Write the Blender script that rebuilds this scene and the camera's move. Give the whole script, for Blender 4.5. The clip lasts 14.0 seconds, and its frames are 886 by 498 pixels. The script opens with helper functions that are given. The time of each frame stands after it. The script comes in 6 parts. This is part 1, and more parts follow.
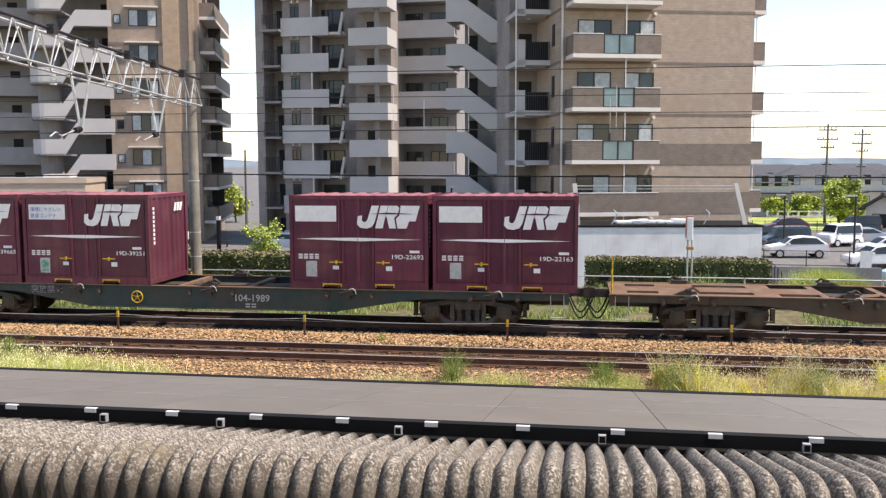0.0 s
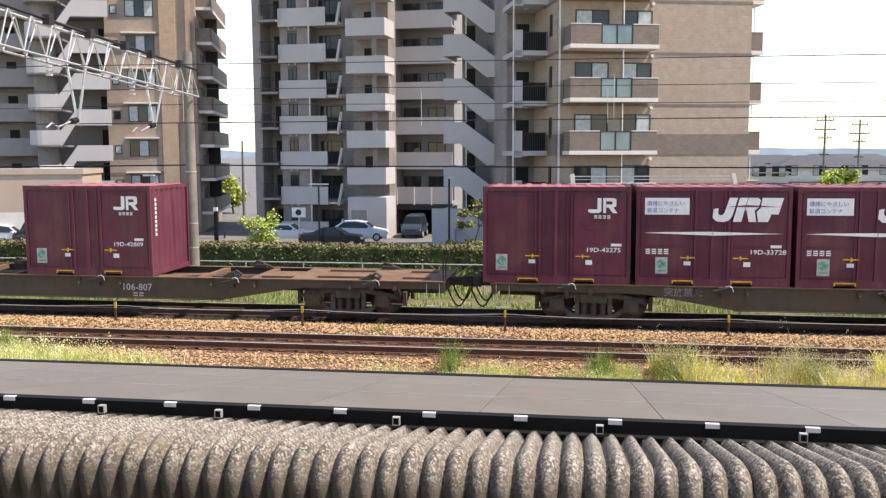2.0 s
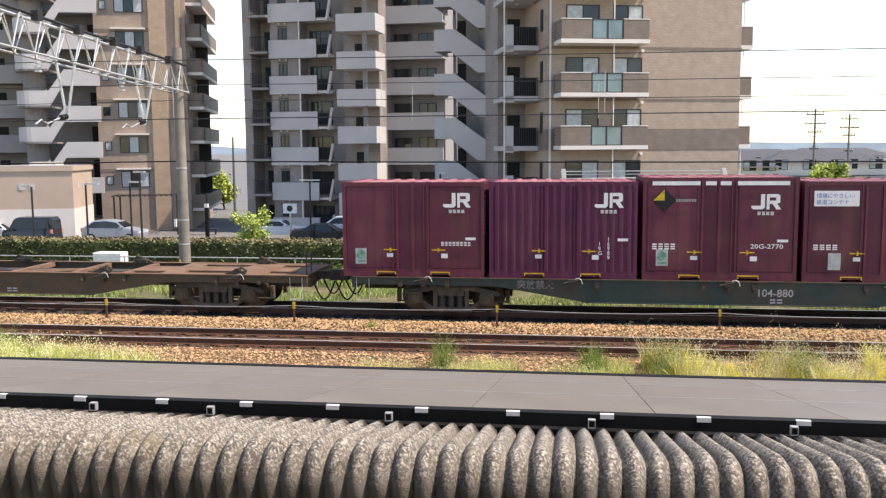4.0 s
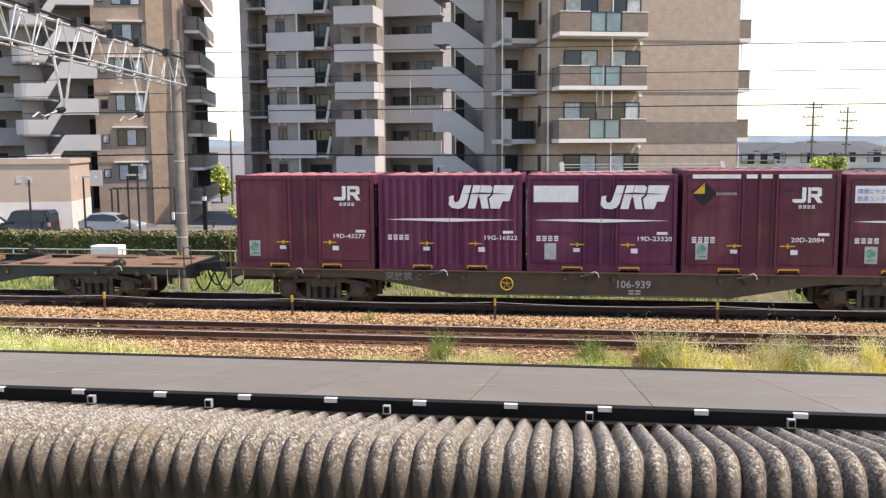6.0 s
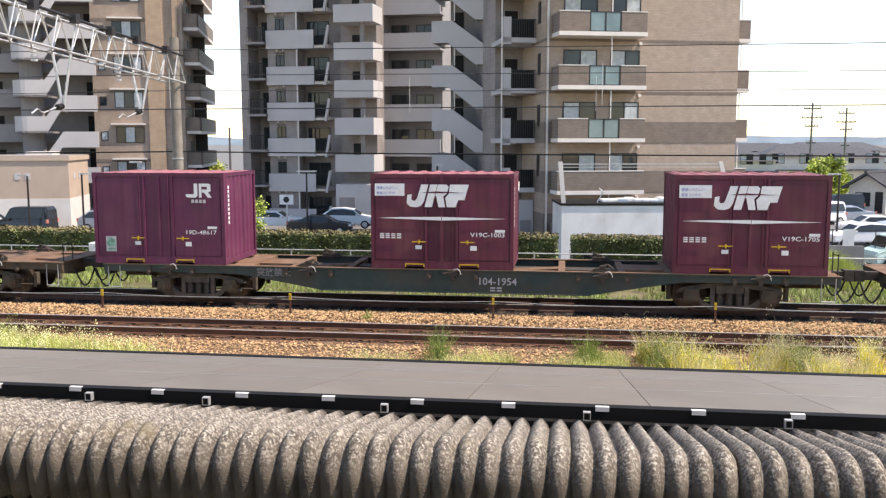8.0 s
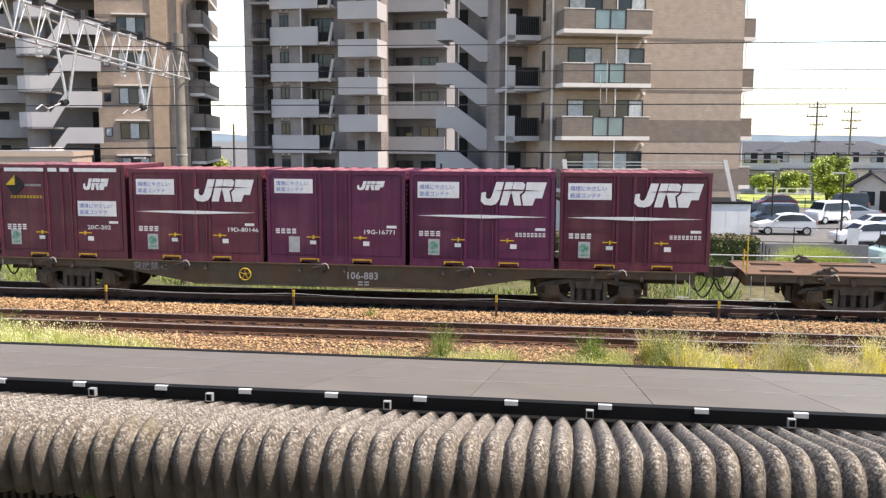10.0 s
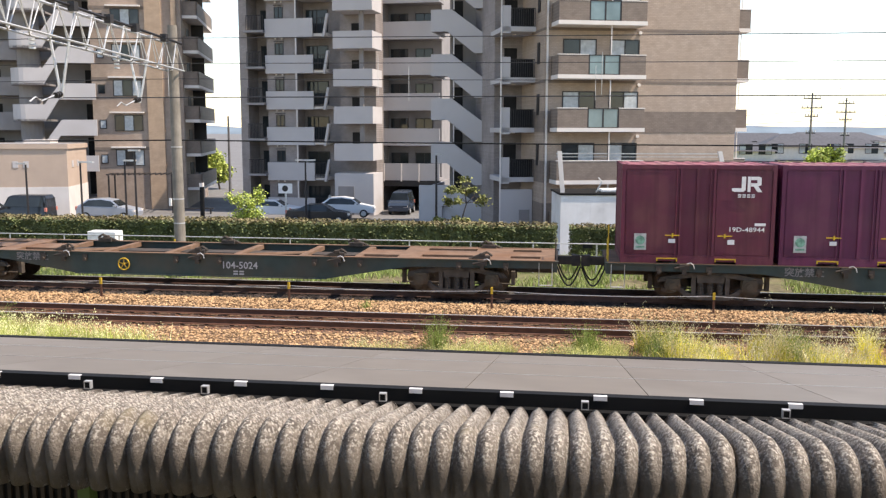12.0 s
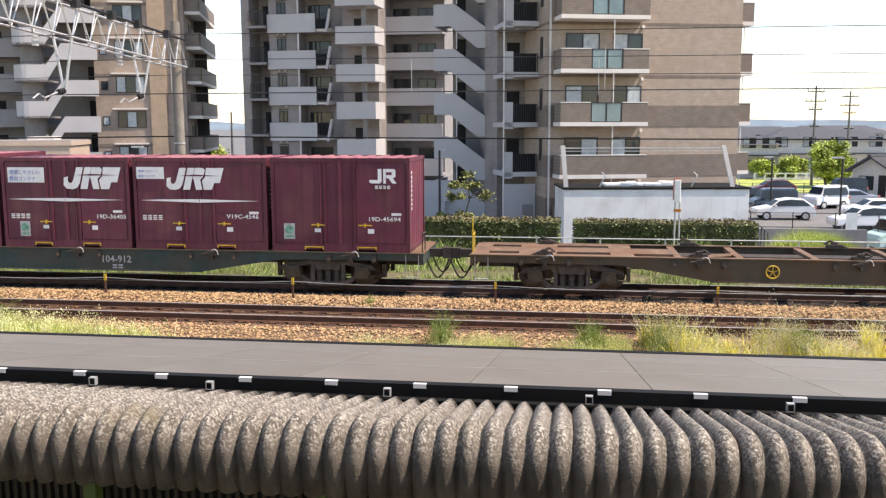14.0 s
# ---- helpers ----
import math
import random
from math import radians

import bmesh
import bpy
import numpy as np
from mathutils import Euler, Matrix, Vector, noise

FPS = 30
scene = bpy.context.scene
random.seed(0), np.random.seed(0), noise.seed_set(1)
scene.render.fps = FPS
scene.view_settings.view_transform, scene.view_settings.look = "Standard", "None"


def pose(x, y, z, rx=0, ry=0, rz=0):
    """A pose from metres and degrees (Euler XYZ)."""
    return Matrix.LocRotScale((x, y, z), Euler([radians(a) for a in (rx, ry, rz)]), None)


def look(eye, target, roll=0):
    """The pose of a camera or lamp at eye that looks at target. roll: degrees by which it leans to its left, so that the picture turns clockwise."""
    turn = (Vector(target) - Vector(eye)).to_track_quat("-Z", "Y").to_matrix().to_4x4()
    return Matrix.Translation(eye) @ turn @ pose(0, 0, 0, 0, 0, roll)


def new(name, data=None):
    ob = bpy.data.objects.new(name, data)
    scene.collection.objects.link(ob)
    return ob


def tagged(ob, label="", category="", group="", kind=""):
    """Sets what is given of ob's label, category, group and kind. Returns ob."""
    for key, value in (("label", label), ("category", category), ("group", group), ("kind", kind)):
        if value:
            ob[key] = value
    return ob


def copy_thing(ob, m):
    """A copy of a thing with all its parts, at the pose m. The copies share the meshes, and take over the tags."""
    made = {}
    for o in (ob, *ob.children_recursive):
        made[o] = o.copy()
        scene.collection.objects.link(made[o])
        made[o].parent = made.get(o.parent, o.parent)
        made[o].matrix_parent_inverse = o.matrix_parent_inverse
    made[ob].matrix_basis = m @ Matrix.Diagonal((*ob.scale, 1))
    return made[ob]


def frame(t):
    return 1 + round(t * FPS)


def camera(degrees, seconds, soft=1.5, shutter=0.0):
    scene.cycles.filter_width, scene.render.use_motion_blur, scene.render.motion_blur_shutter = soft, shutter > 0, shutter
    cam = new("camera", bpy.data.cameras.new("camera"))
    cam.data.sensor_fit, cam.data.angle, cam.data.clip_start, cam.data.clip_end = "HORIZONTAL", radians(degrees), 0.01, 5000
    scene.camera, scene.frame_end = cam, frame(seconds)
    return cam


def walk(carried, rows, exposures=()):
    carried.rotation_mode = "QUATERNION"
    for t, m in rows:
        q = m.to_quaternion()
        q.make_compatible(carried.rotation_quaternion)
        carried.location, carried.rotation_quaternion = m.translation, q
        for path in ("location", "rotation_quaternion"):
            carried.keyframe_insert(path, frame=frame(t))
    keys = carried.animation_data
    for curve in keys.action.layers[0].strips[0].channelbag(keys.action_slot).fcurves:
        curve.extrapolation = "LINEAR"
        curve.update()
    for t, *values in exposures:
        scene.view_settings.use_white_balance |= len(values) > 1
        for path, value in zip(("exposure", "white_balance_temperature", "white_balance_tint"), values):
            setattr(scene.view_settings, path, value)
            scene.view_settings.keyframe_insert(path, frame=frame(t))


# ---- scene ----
cam = camera(52.8, 14.0, soft=1.3)
EYE = (0.0, 0.0, 4.38)
# seconds, yaw to the left, tilt down, roll, in degrees
AIM = [
    (0.0, 8.638, 5.541, -0.151), (0.5, 8.606, 5.629, 0.052), (1.0, 8.577, 5.812, 0.101), (1.5, 8.559, 6.008, -0.001),
    (2.0, 8.486, 6.133, -0.212), (2.5, 8.386, 6.225, -0.354), (3.0, 8.182, 6.276, -0.488), (5.5, 7.757, 6.764, -0.287),
    (6.0, 7.824, 6.867, -0.375), (6.5, 7.837, 6.919, -0.356), (7.0, 7.842, 7.014, -0.308), (7.5, 7.788, 7.004, -0.266),
    (8.0, 7.723, 6.942, -0.064), (10.5, 7.957, 7.259, 0.164), (11.0, 7.853, 7.495, 0.149), (11.5, 7.743, 7.623, 0.116),
    (12.0, 7.649, 7.627, 0.088), (12.5, 7.647, 7.688, 0.097), (13.0, 7.807, 7.776, -0.019), (13.5, 7.884, 7.863, -0.175),
    (14.0, 7.879, 7.942, -0.179)]
walk(cam, [(t, pose(*EYE, 90 - tilt, 0, yaw) @ pose(0, 0, 0, 0, 0, roll)) for t, yaw, tilt, roll in AIM],
     exposures=[(0.0, 0.84, 7350, 15.5), (2.0, 0.99, 7350, 15.5), (14.0, 1.0, 7350, 15.5)])

# ---- daylight ----
SUN_EL, SUN_AZ = 56.0, 96.0          # azimuth clockwise from +y (away from the camera)
world = bpy.data.worlds.new("world")
scene.world = world
world.use_nodes = True
wn = world.node_tree.nodes
sky = wn.new("ShaderNodeTexSky")
sky.sky_type, sky.sun_disc = "NISHITA", False
sky.sun_elevation, sky.sun_rotation = radians(SUN_EL), radians(SUN_AZ)
sky.air_density, sky.dust_density = 1.0, 0.15
wn["Background"].inputs[1].default_value = 0.15
world.node_tree.links.new(sky.outputs[0], wn["Background"].inputs[0])
sun = new("sun", bpy.data.lights.new("sun", "SUN"))
sun.data.energy, sun.data.angle, sun.data.color = 3.6, radians(0.53), (1.0, 0.95, 0.87)
sun_way = Vector((math.sin(radians(SUN_AZ)) * math.cos(radians(SUN_EL)), math.cos(radians(SUN_AZ)) * math.cos(radians(SUN_EL)), math.sin(radians(SUN_EL))))
sun.matrix_world = look(sun_way * 60, (0, 0, 0))


# ---- materials ----
def mat(name, color, rough=0.7, metal=0.0, vary=0.15, scale=3.0, dirt=None, dirt_amount=0.3, dirt_scale=0.8, bump=0.0, bump_scale=40.0, rand=0.0, spec=0.4, island=0.0, brick=0.0, streak=0.0):
    m = bpy.data.materials.new(name)
    m.use_nodes = True
    nt = m.node_tree
    n, l = nt.nodes, nt.links
    b = n["Principled BSDF"]
    b.inputs["Roughness"].default_value, b.inputs["Metallic"].default_value = rough, metal
    b.inputs["Specular IOR Level"].default_value = spec
    co = n.new("ShaderNodeTexCoord")

    def noise_tex(s, detail=4.0):
        t = n.new("ShaderNodeTexNoise")
        t.inputs["Scale"].default_value, t.inputs["Detail"].default_value = s, detail
        l.new(co.outputs["Object"], t.inputs["Vector"])
        return t

    def mixed(fac, a, c, mode="MIX"):
        x = n.new("ShaderNodeMix")
        x.data_type, x.blend_type = "RGBA", mode
        for sock, v in ((x.inputs[0], fac), (x.inputs[6], a), (x.inputs[7], c)):
            if isinstance(v, (int, float)):
                sock.default_value = v
            elif isinstance(v, tuple):
                sock.default_value = (*v, 1)
            else:
                l.new(v, sock)
        return x.outputs[2]

    def ramp(sock, lo, hi):
        r = n.new("ShaderNodeMapRange")
        r.inputs[1].default_value, r.inputs[2].default_value = lo, hi
        l.new(sock, r.inputs[0])
        return r.outputs[0]

    fine = noise_tex(scale)
    col = mixed(ramp(fine.outputs[0], 0.3, 0.7), tuple(c * (1 - vary) for c in color), tuple(min(1, c * (1 + vary)) for c in color))
    if rand or island:
        info = n.new("ShaderNodeObjectInfo") if rand else n.new("ShaderNodeNewGeometry")
        k = rand or island
        r = n.new("ShaderNodeMapRange")
        r.inputs[3].default_value, r.inputs[4].default_value = 1 - k, 1 + k
        l.new(info.outputs["Random" if rand else "Random Per Island"], r.inputs[0])
        hsv = n.new("ShaderNodeHueSaturation")
        l.new(r.outputs[0], hsv.inputs["Value"])
        l.new(col, hsv.inputs["Color"])
        col = hsv.outputs[0]
    if brick:
        sw = n.new("ShaderNodeSeparateXYZ")
        l.new(co.outputs["Object"], sw.inputs[0])
        cb = n.new("ShaderNodeCombineXYZ")
        l.new(sw.outputs[0], cb.inputs[0])
        l.new(sw.outputs[2], cb.inputs[1])
        bt = n.new("ShaderNodeTexBrick")
        l.new(cb.outputs[0], bt.inputs["Vector"])
        bt.inputs["Scale"].default_value = 1.0
        bt.inputs["Brick Width"].default_value, bt.inputs["Row Height"].default_value, bt.inputs["Mortar Size"].default_value = 0.24, 0.09, 0.010
        bt.inputs["Color1"].default_value, bt.inputs["Color2"].default_value = (1, 1, 1, 1), (1 - brick, 1 - brick, 1 - brick, 1)
        bt.inputs["Mortar"].default_value = (1 - 1.6 * brick,) * 3 + (1,)
        col = mixed(1.0, col, bt.outputs["Color"], "MULTIPLY")
    if dirt:
        big = noise_tex(dirt_scale, 8.0)
        f = n.new("ShaderNodeMath")
        f.operation = "MULTIPLY"
        f.inputs[1].default_value = dirt_amount * 2
        l.new(ramp(big.outputs[0], 0.45, 0.75), f.inputs[0])
        col = mixed(f.outputs[0], col, dirt)
    if streak:
        mp = n.new("ShaderNodeMapping")
        mp.inputs["Scale"].default_value = (5.0, 5.0, 0.35)
        l.new(co.outputs["Object"], mp.inputs["Vector"])
        t = n.new("ShaderNodeTexNoise")
        t.inputs["Scale"].default_value, t.inputs["Detail"].default_value = 1.6, 6.0
        l.new(mp.outputs[0], t.inputs["Vector"])
        f = n.new("ShaderNodeMath")
        f.operation, f.inputs[1].default_value = "MULTIPLY", streak
        l.new(ramp(t.outputs[0], 0.42, 0.72), f.inputs[0])
        col = mixed(f.outputs[0], col, tuple(c * 0.45 for c in color))
    l.new(col, b.inputs["Base Color"])
    if bump:
        t = noise_tex(bump_scale, 5.0)
        bp = n.new("ShaderNodeBump")
        bp.inputs["Strength"].default_value, bp.inputs["Distance"].default_value = bump, 0.02
        l.new(t.outputs[0], bp.inputs["Height"])
        l.new(bp.outputs[0], b.inputs["Normal"])
    return m


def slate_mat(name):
    """Grey cement sheet: pale lichen crusts mixed in by the upward normal, so crests get a lighter colour; bare grey
    cement under the bend.
    """
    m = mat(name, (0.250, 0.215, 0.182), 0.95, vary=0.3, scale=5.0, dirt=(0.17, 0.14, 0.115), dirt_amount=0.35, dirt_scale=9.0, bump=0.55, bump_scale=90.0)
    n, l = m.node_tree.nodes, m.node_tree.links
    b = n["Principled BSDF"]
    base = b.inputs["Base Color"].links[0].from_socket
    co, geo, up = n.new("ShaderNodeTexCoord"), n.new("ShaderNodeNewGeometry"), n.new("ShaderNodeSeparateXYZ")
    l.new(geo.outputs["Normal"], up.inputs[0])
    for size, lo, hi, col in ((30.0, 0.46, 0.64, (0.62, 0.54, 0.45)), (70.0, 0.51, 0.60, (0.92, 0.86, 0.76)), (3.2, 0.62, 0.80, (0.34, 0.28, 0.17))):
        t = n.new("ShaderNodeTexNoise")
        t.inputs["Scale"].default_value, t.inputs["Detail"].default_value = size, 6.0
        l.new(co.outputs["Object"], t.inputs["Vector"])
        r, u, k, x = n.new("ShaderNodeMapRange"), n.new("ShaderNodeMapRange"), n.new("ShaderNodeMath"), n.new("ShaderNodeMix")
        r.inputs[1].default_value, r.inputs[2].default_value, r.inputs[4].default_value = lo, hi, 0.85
        # crust strength follows the upward normal: full on tops, none on undersides
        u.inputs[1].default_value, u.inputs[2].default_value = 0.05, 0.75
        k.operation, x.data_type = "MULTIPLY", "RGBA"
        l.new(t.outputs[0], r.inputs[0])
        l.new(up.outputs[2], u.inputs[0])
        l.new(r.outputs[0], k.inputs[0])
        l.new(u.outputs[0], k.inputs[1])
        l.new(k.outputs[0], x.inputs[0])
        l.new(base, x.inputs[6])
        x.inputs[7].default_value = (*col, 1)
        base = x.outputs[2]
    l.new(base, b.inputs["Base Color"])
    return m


def glass_mat(name, tint, rough=0.05):
    m = mat(name, tint, rough, 0.0, 0.25, 0.7, spec=0.4)
    return m


M = dict(
    purple=mat("container_paint", (0.125, 0.024, 0.045), 0.5, vary=0.12, scale=1.6, dirt=(0.16, 0.075, 0.06), dirt_amount=0.22, dirt_scale=1.4, rand=0.22, streak=0.4),
    purple_roof=mat("container_roof_paint", (0.30, 0.10, 0.12), 0.6, vary=0.2, scale=2.0, dirt=(0.35, 0.22, 0.18), dirt_amount=0.3),
    violet=mat("container_violet_paint", (0.122, 0.022, 0.064), 0.5, vary=0.12, scale=1.6, dirt=(0.14, 0.06, 0.07), dirt_amount=0.2, dirt_scale=1.4, rand=0.15, streak=0.4),
    white=mat("white_marking", (0.80, 0.79, 0.77), 0.6, vary=0.06, scale=9.0, dirt=(0.45, 0.36, 0.34), dirt_amount=0.12, dirt_scale=3.0),
    blueprint=mat("pale_blue_print", (0.20, 0.25, 0.50), 0.6),
    paper=mat("weathered_paper", (0.42, 0.43, 0.42), 0.7, vary=0.2, scale=9.0),
    post_green=mat("moss_green_paint", (0.12, 0.19, 0.05), 0.6, vary=0.2),
    # for the unseen light-blocking walls; pale so they still bounce some light
    plaster=mat("blocker_plaster", (0.66, 0.63, 0.59), 0.9, vary=0.1, scale=1.0, bump=0.2),
    green_sticker=mat("green_print", (0.16, 0.34, 0.25), 0.6, vary=0.4, scale=14.0),
    yellow=mat("yellow_paint", (0.62, 0.40, 0.03), 0.55, dirt=(0.2, 0.12, 0.05), dirt_amount=0.3, dirt_scale=9.0),
    orange=mat("orange_paint", (0.60, 0.22, 0.03), 0.6, dirt=(0.2, 0.1, 0.05), dirt_amount=0.3, dirt_scale=8.0),
    black=mat("black_rubber", (0.012, 0.012, 0.013), 0.6),
    wagon_green=mat("dark_green_steel", (0.035, 0.055, 0.050), 0.6, vary=0.2, scale=2.5, dirt=(0.10, 0.065, 0.04), dirt_amount=0.3, dirt_scale=1.0, bump=0.1),
    wagon_brown=mat("brown_grimed_steel", (0.085, 0.065, 0.042), 0.7, vary=0.2, scale=2.5, dirt=(0.12, 0.06, 0.03), dirt_amount=0.35, dirt_scale=1.2, bump=0.1),
    rust_deck=mat("rusted_deck_steel", (0.180, 0.108, 0.068), 0.8, vary=0.25, scale=3.0, dirt=(0.16, 0.075, 0.035), dirt_amount=0.45, dirt_scale=1.0, bump=0.2),
    grime=mat("grimy_iron", (0.052, 0.042, 0.034), 0.75, vary=0.3, scale=6.0, dirt=(0.09, 0.06, 0.04), dirt_amount=0.4, dirt_scale=3.0, bump=0.2),
    bogie_iron=mat("dusty_cast_iron", (0.088, 0.072, 0.058), 0.8, vary=0.3, scale=5.0, dirt=(0.045, 0.036, 0.03), dirt_amount=0.4, dirt_scale=3.0, bump=0.2),
    # far track rails and sleepers: grime, darkened further for the wagons' shade
    rail_grime_shade=mat("grime_and_shade_rail", (0.078, 0.040, 0.029), 0.75, vary=0.25, scale=5.0),
    sleeper_grime_shade=mat("grime_and_shade_sleeper", (0.055, 0.036, 0.028), 0.9, vary=0.3, scale=6.0, rand=0.2),
    grey_pole=mat("grey_concrete_pole", (0.15, 0.15, 0.155), 0.9, vary=0.15),
    wheel=mat("worn_wheel_steel", (0.09, 0.07, 0.055), 0.5, 0.6, vary=0.3, scale=8.0),
    rail_rust=mat("rusty_rail", (0.115, 0.050, 0.030), 0.75, vary=0.25, scale=5.0, dirt=(0.06, 0.03, 0.02), dirt_amount=0.3),
    rail_top=mat("polished_rail", (0.62, 0.60, 0.58), 0.38, 0.6, vary=0.15, scale=4.0),
    sleeper=mat("rust_stained_sleeper", (0.105, 0.060, 0.040), 0.85, vary=0.3, scale=6.0, rand=0.2, bump=0.2),
    ballast=mat("ballast_stone", (0.385, 0.240, 0.125), 0.9, vary=0.3, scale=9.0, island=0.6),
    ballast_rust=mat("rust_dusted_ballast", (0.165, 0.078, 0.045), 0.9, vary=0.3, scale=9.0, island=0.4),
    # oil stain plus the train's ground shade, both put into the base colour
    ballast_dark=mat("oil_and_shade_ballast", (0.028, 0.020, 0.017), 0.85, vary=0.3, scale=9.0, island=0.4),
    bed_dark=mat("oil_and_shade_bed", (0.020, 0.015, 0.012), 0.9, vary=0.4, scale=10.0, bump=0.8, bump_scale=18.0),
    ballast_bed=mat("ballast_bed", (0.19, 0.115, 0.065), 0.95, vary=0.5, scale=14.0, dirt=(0.12, 0.075, 0.05), dirt_amount=0.4, dirt_scale=0.6, bump=0.8, bump_scale=18.0),
    soil=mat("dry_grassy_soil", (0.15, 0.125, 0.065), 0.95, vary=0.4, scale=4.0, dirt=(0.09, 0.12, 0.03), dirt_amount=0.5, dirt_scale=0.5, bump=0.5),
    grass=mat("green_grass", (0.26, 0.31, 0.075), 0.7, vary=0.35, scale=0.8, island=0.4),
    lemon=mat("yellow_green_grass", (0.72, 0.66, 0.10), 0.7, vary=0.3, scale=0.8, island=0.3),
    cream_seed=mat("cream_seeding_grass", (0.92, 0.78, 0.52), 0.8, vary=0.2, scale=0.8, island=0.3),
    lime=mat("lush_bright_grass", (0.42, 0.47, 0.11), 0.7, vary=0.3, scale=0.8, island=0.3),
    straw=mat("yellow_dry_grass", (0.88, 0.76, 0.42), 0.8, vary=0.3, scale=0.8, island=0.35),
    weed=mat("fresh_weed_leaf", (0.25, 0.32, 0.085), 0.6, vary=0.3, scale=1.0, island=0.4),
    hedge=mat("hedge_leaf", (0.115, 0.135, 0.048), 0.6, vary=0.4, scale=1.5, island=0.5),
    hedge_dry=mat("bronze_hedge_leaf", (0.16, 0.132, 0.06), 0.7, vary=0.4, scale=1.5, island=0.5),
    tree_leaf=mat("bright_tree_leaf", (0.36, 0.42, 0.09), 0.6, vary=0.35, scale=1.0, island=0.45),
    pine_leaf=mat("olive_needle_leaf", (0.17, 0.18, 0.055), 0.7, vary=0.35, scale=1.0, island=0.45),
    bark=mat("brown_bark", (0.085, 0.065, 0.05), 0.9, vary=0.3, scale=8.0, bump=0.5),
    asphalt=mat("parking_asphalt", (0.17, 0.165, 0.16), 0.9, vary=0.15, scale=2.0, dirt=(0.11, 0.10, 0.10), dirt_amount=0.3, dirt_scale=0.3),
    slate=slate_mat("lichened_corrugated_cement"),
    canopy=mat("grey_canopy_sheet", (0.176, 0.152, 0.126), 0.55, vary=0.08, scale=2.0, dirt=(0.22, 0.205, 0.185), dirt_amount=0.25, dirt_scale=0.7, rand=0.05, spec=0.5),
    black_metal=mat("black_painted_metal", (0.010, 0.010, 0.010), 0.7, vary=0.2, spec=0.2),
    galv=mat("galvanised_steel", (0.55, 0.55, 0.54), 0.5, 0.5, vary=0.15, scale=5.0, dirt=(0.35, 0.3, 0.26), dirt_amount=0.25),
    pole_concrete=mat("weathered_concrete_pole", (0.235, 0.21, 0.175), 0.9, vary=0.2, scale=4.0, dirt=(0.14, 0.12, 0.10), dirt_amount=0.4, dirt_scale=1.5, bump=0.3),
    tan_tile=mat("tan_brick_tile", (0.415, 0.325, 0.260), 0.7, brick=0.16, vary=0.10, scale=2.0, dirt=(0.33, 0.245, 0.185), dirt_amount=0.3, dirt_scale=0.35, bump=0.15),
    tower_tile=mat("dull_tan_brick_tile", (0.375, 0.295, 0.240), 0.7, brick=0.14, vary=0.10, scale=2.0, dirt=(0.22, 0.155, 0.115), dirt_amount=0.3, dirt_scale=0.35),
    brown_tile=mat("brown_brick_tile", (0.222, 0.176, 0.146), 0.7, brick=0.16, vary=0.12, scale=2.0, dirt=(0.15, 0.115, 0.095), dirt_amount=0.3, dirt_scale=0.4, bump=0.15),
    ochre_tile=mat("ochre_tile", (0.42, 0.305, 0.215), 0.7, brick=0.12, vary=0.10, scale=2.0),
    wing_tile=mat("grey_brown_tile", (0.325, 0.285, 0.270), 0.7, brick=0.14, vary=0.1, scale=2.0, dirt=(0.13, 0.108, 0.096), dirt_amount=0.3, dirt_scale=0.4),
    grey_wall=mat("grey_rendered_wall", (0.275, 0.255, 0.250), 0.85, vary=0.08, scale=1.0, dirt=(0.16, 0.15, 0.145), dirt_amount=0.3, dirt_scale=0.3),
    parapet=mat("pale_painted_parapet", (0.49, 0.465, 0.46), 0.8, vary=0.05, scale=1.0, dirt=(0.36, 0.33, 0.32), dirt_amount=0.2, dirt_scale=0.5),
    slab=mat("white_slab_edge", (0.66, 0.61, 0.57), 0.8, vary=0.06, scale=1.0),
    dark_frame=mat("dark_window_frame", (0.025, 0.022, 0.022), 0.5),
    pane=glass_mat("window_glass", (0.030, 0.038, 0.042), 0.05),
    teal_pane=glass_mat("teal_glass", (0.170, 0.240, 0.250), 0.12),
    curtain=mat("pale_curtain", (0.44, 0.47, 0.48), 0.35, vary=0.2, scale=4.0),
    cream=mat("cream_render", (0.47, 0.36, 0.285), 0.85, vary=0.05, scale=1.0, dirt=(0.45, 0.35, 0.28), dirt_amount=0.2, dirt_scale=0.4),
    white_wall=mat("white_metal_siding", (0.74, 0.73, 0.71), 0.6, vary=0.05, scale=1.0, dirt=(0.45, 0.43, 0.40), dirt_amount=0.25, dirt_scale=0.8),
    roof_tile=mat("grey_roof_tile", (0.080, 0.080, 0.088), 0.7, vary=0.2, scale=3.0, bump=0.4, bump_scale=6.0),
    house_wall=mat("house_render", (0.72, 0.68, 0.61), 0.85, vary=0.08),
    hill=mat("hazy_hill", (0.16, 0.21, 0.25), 1.0, vary=0.2, scale=0.02),
    car_white=mat("white_car_paint", (0.75, 0.76, 0.77), 0.25, vary=0.02, spec=0.6),
    car_silver=mat("silver_car_paint", (0.42, 0.45, 0.50), 0.3, 0.4, vary=0.03, spec=0.6),
    car_black=mat("black_car_paint", (0.02, 0.022, 0.025), 0.2, vary=0.05, spec=0.7),
    car_blue=mat("dark_blue_car_paint", (0.04, 0.055, 0.08), 0.25, vary=0.05, spec=0.7),
    car_mint=mat("pale_green_truck_paint", (0.45, 0.60, 0.55), 0.35, vary=0.03),
    car_red=mat("dark_red_car_paint", (0.13, 0.025, 0.035), 0.3, vary=0.05, spec=0.6),
    tyre=mat("tyre_rubber", (0.02, 0.02, 0.02), 0.8),
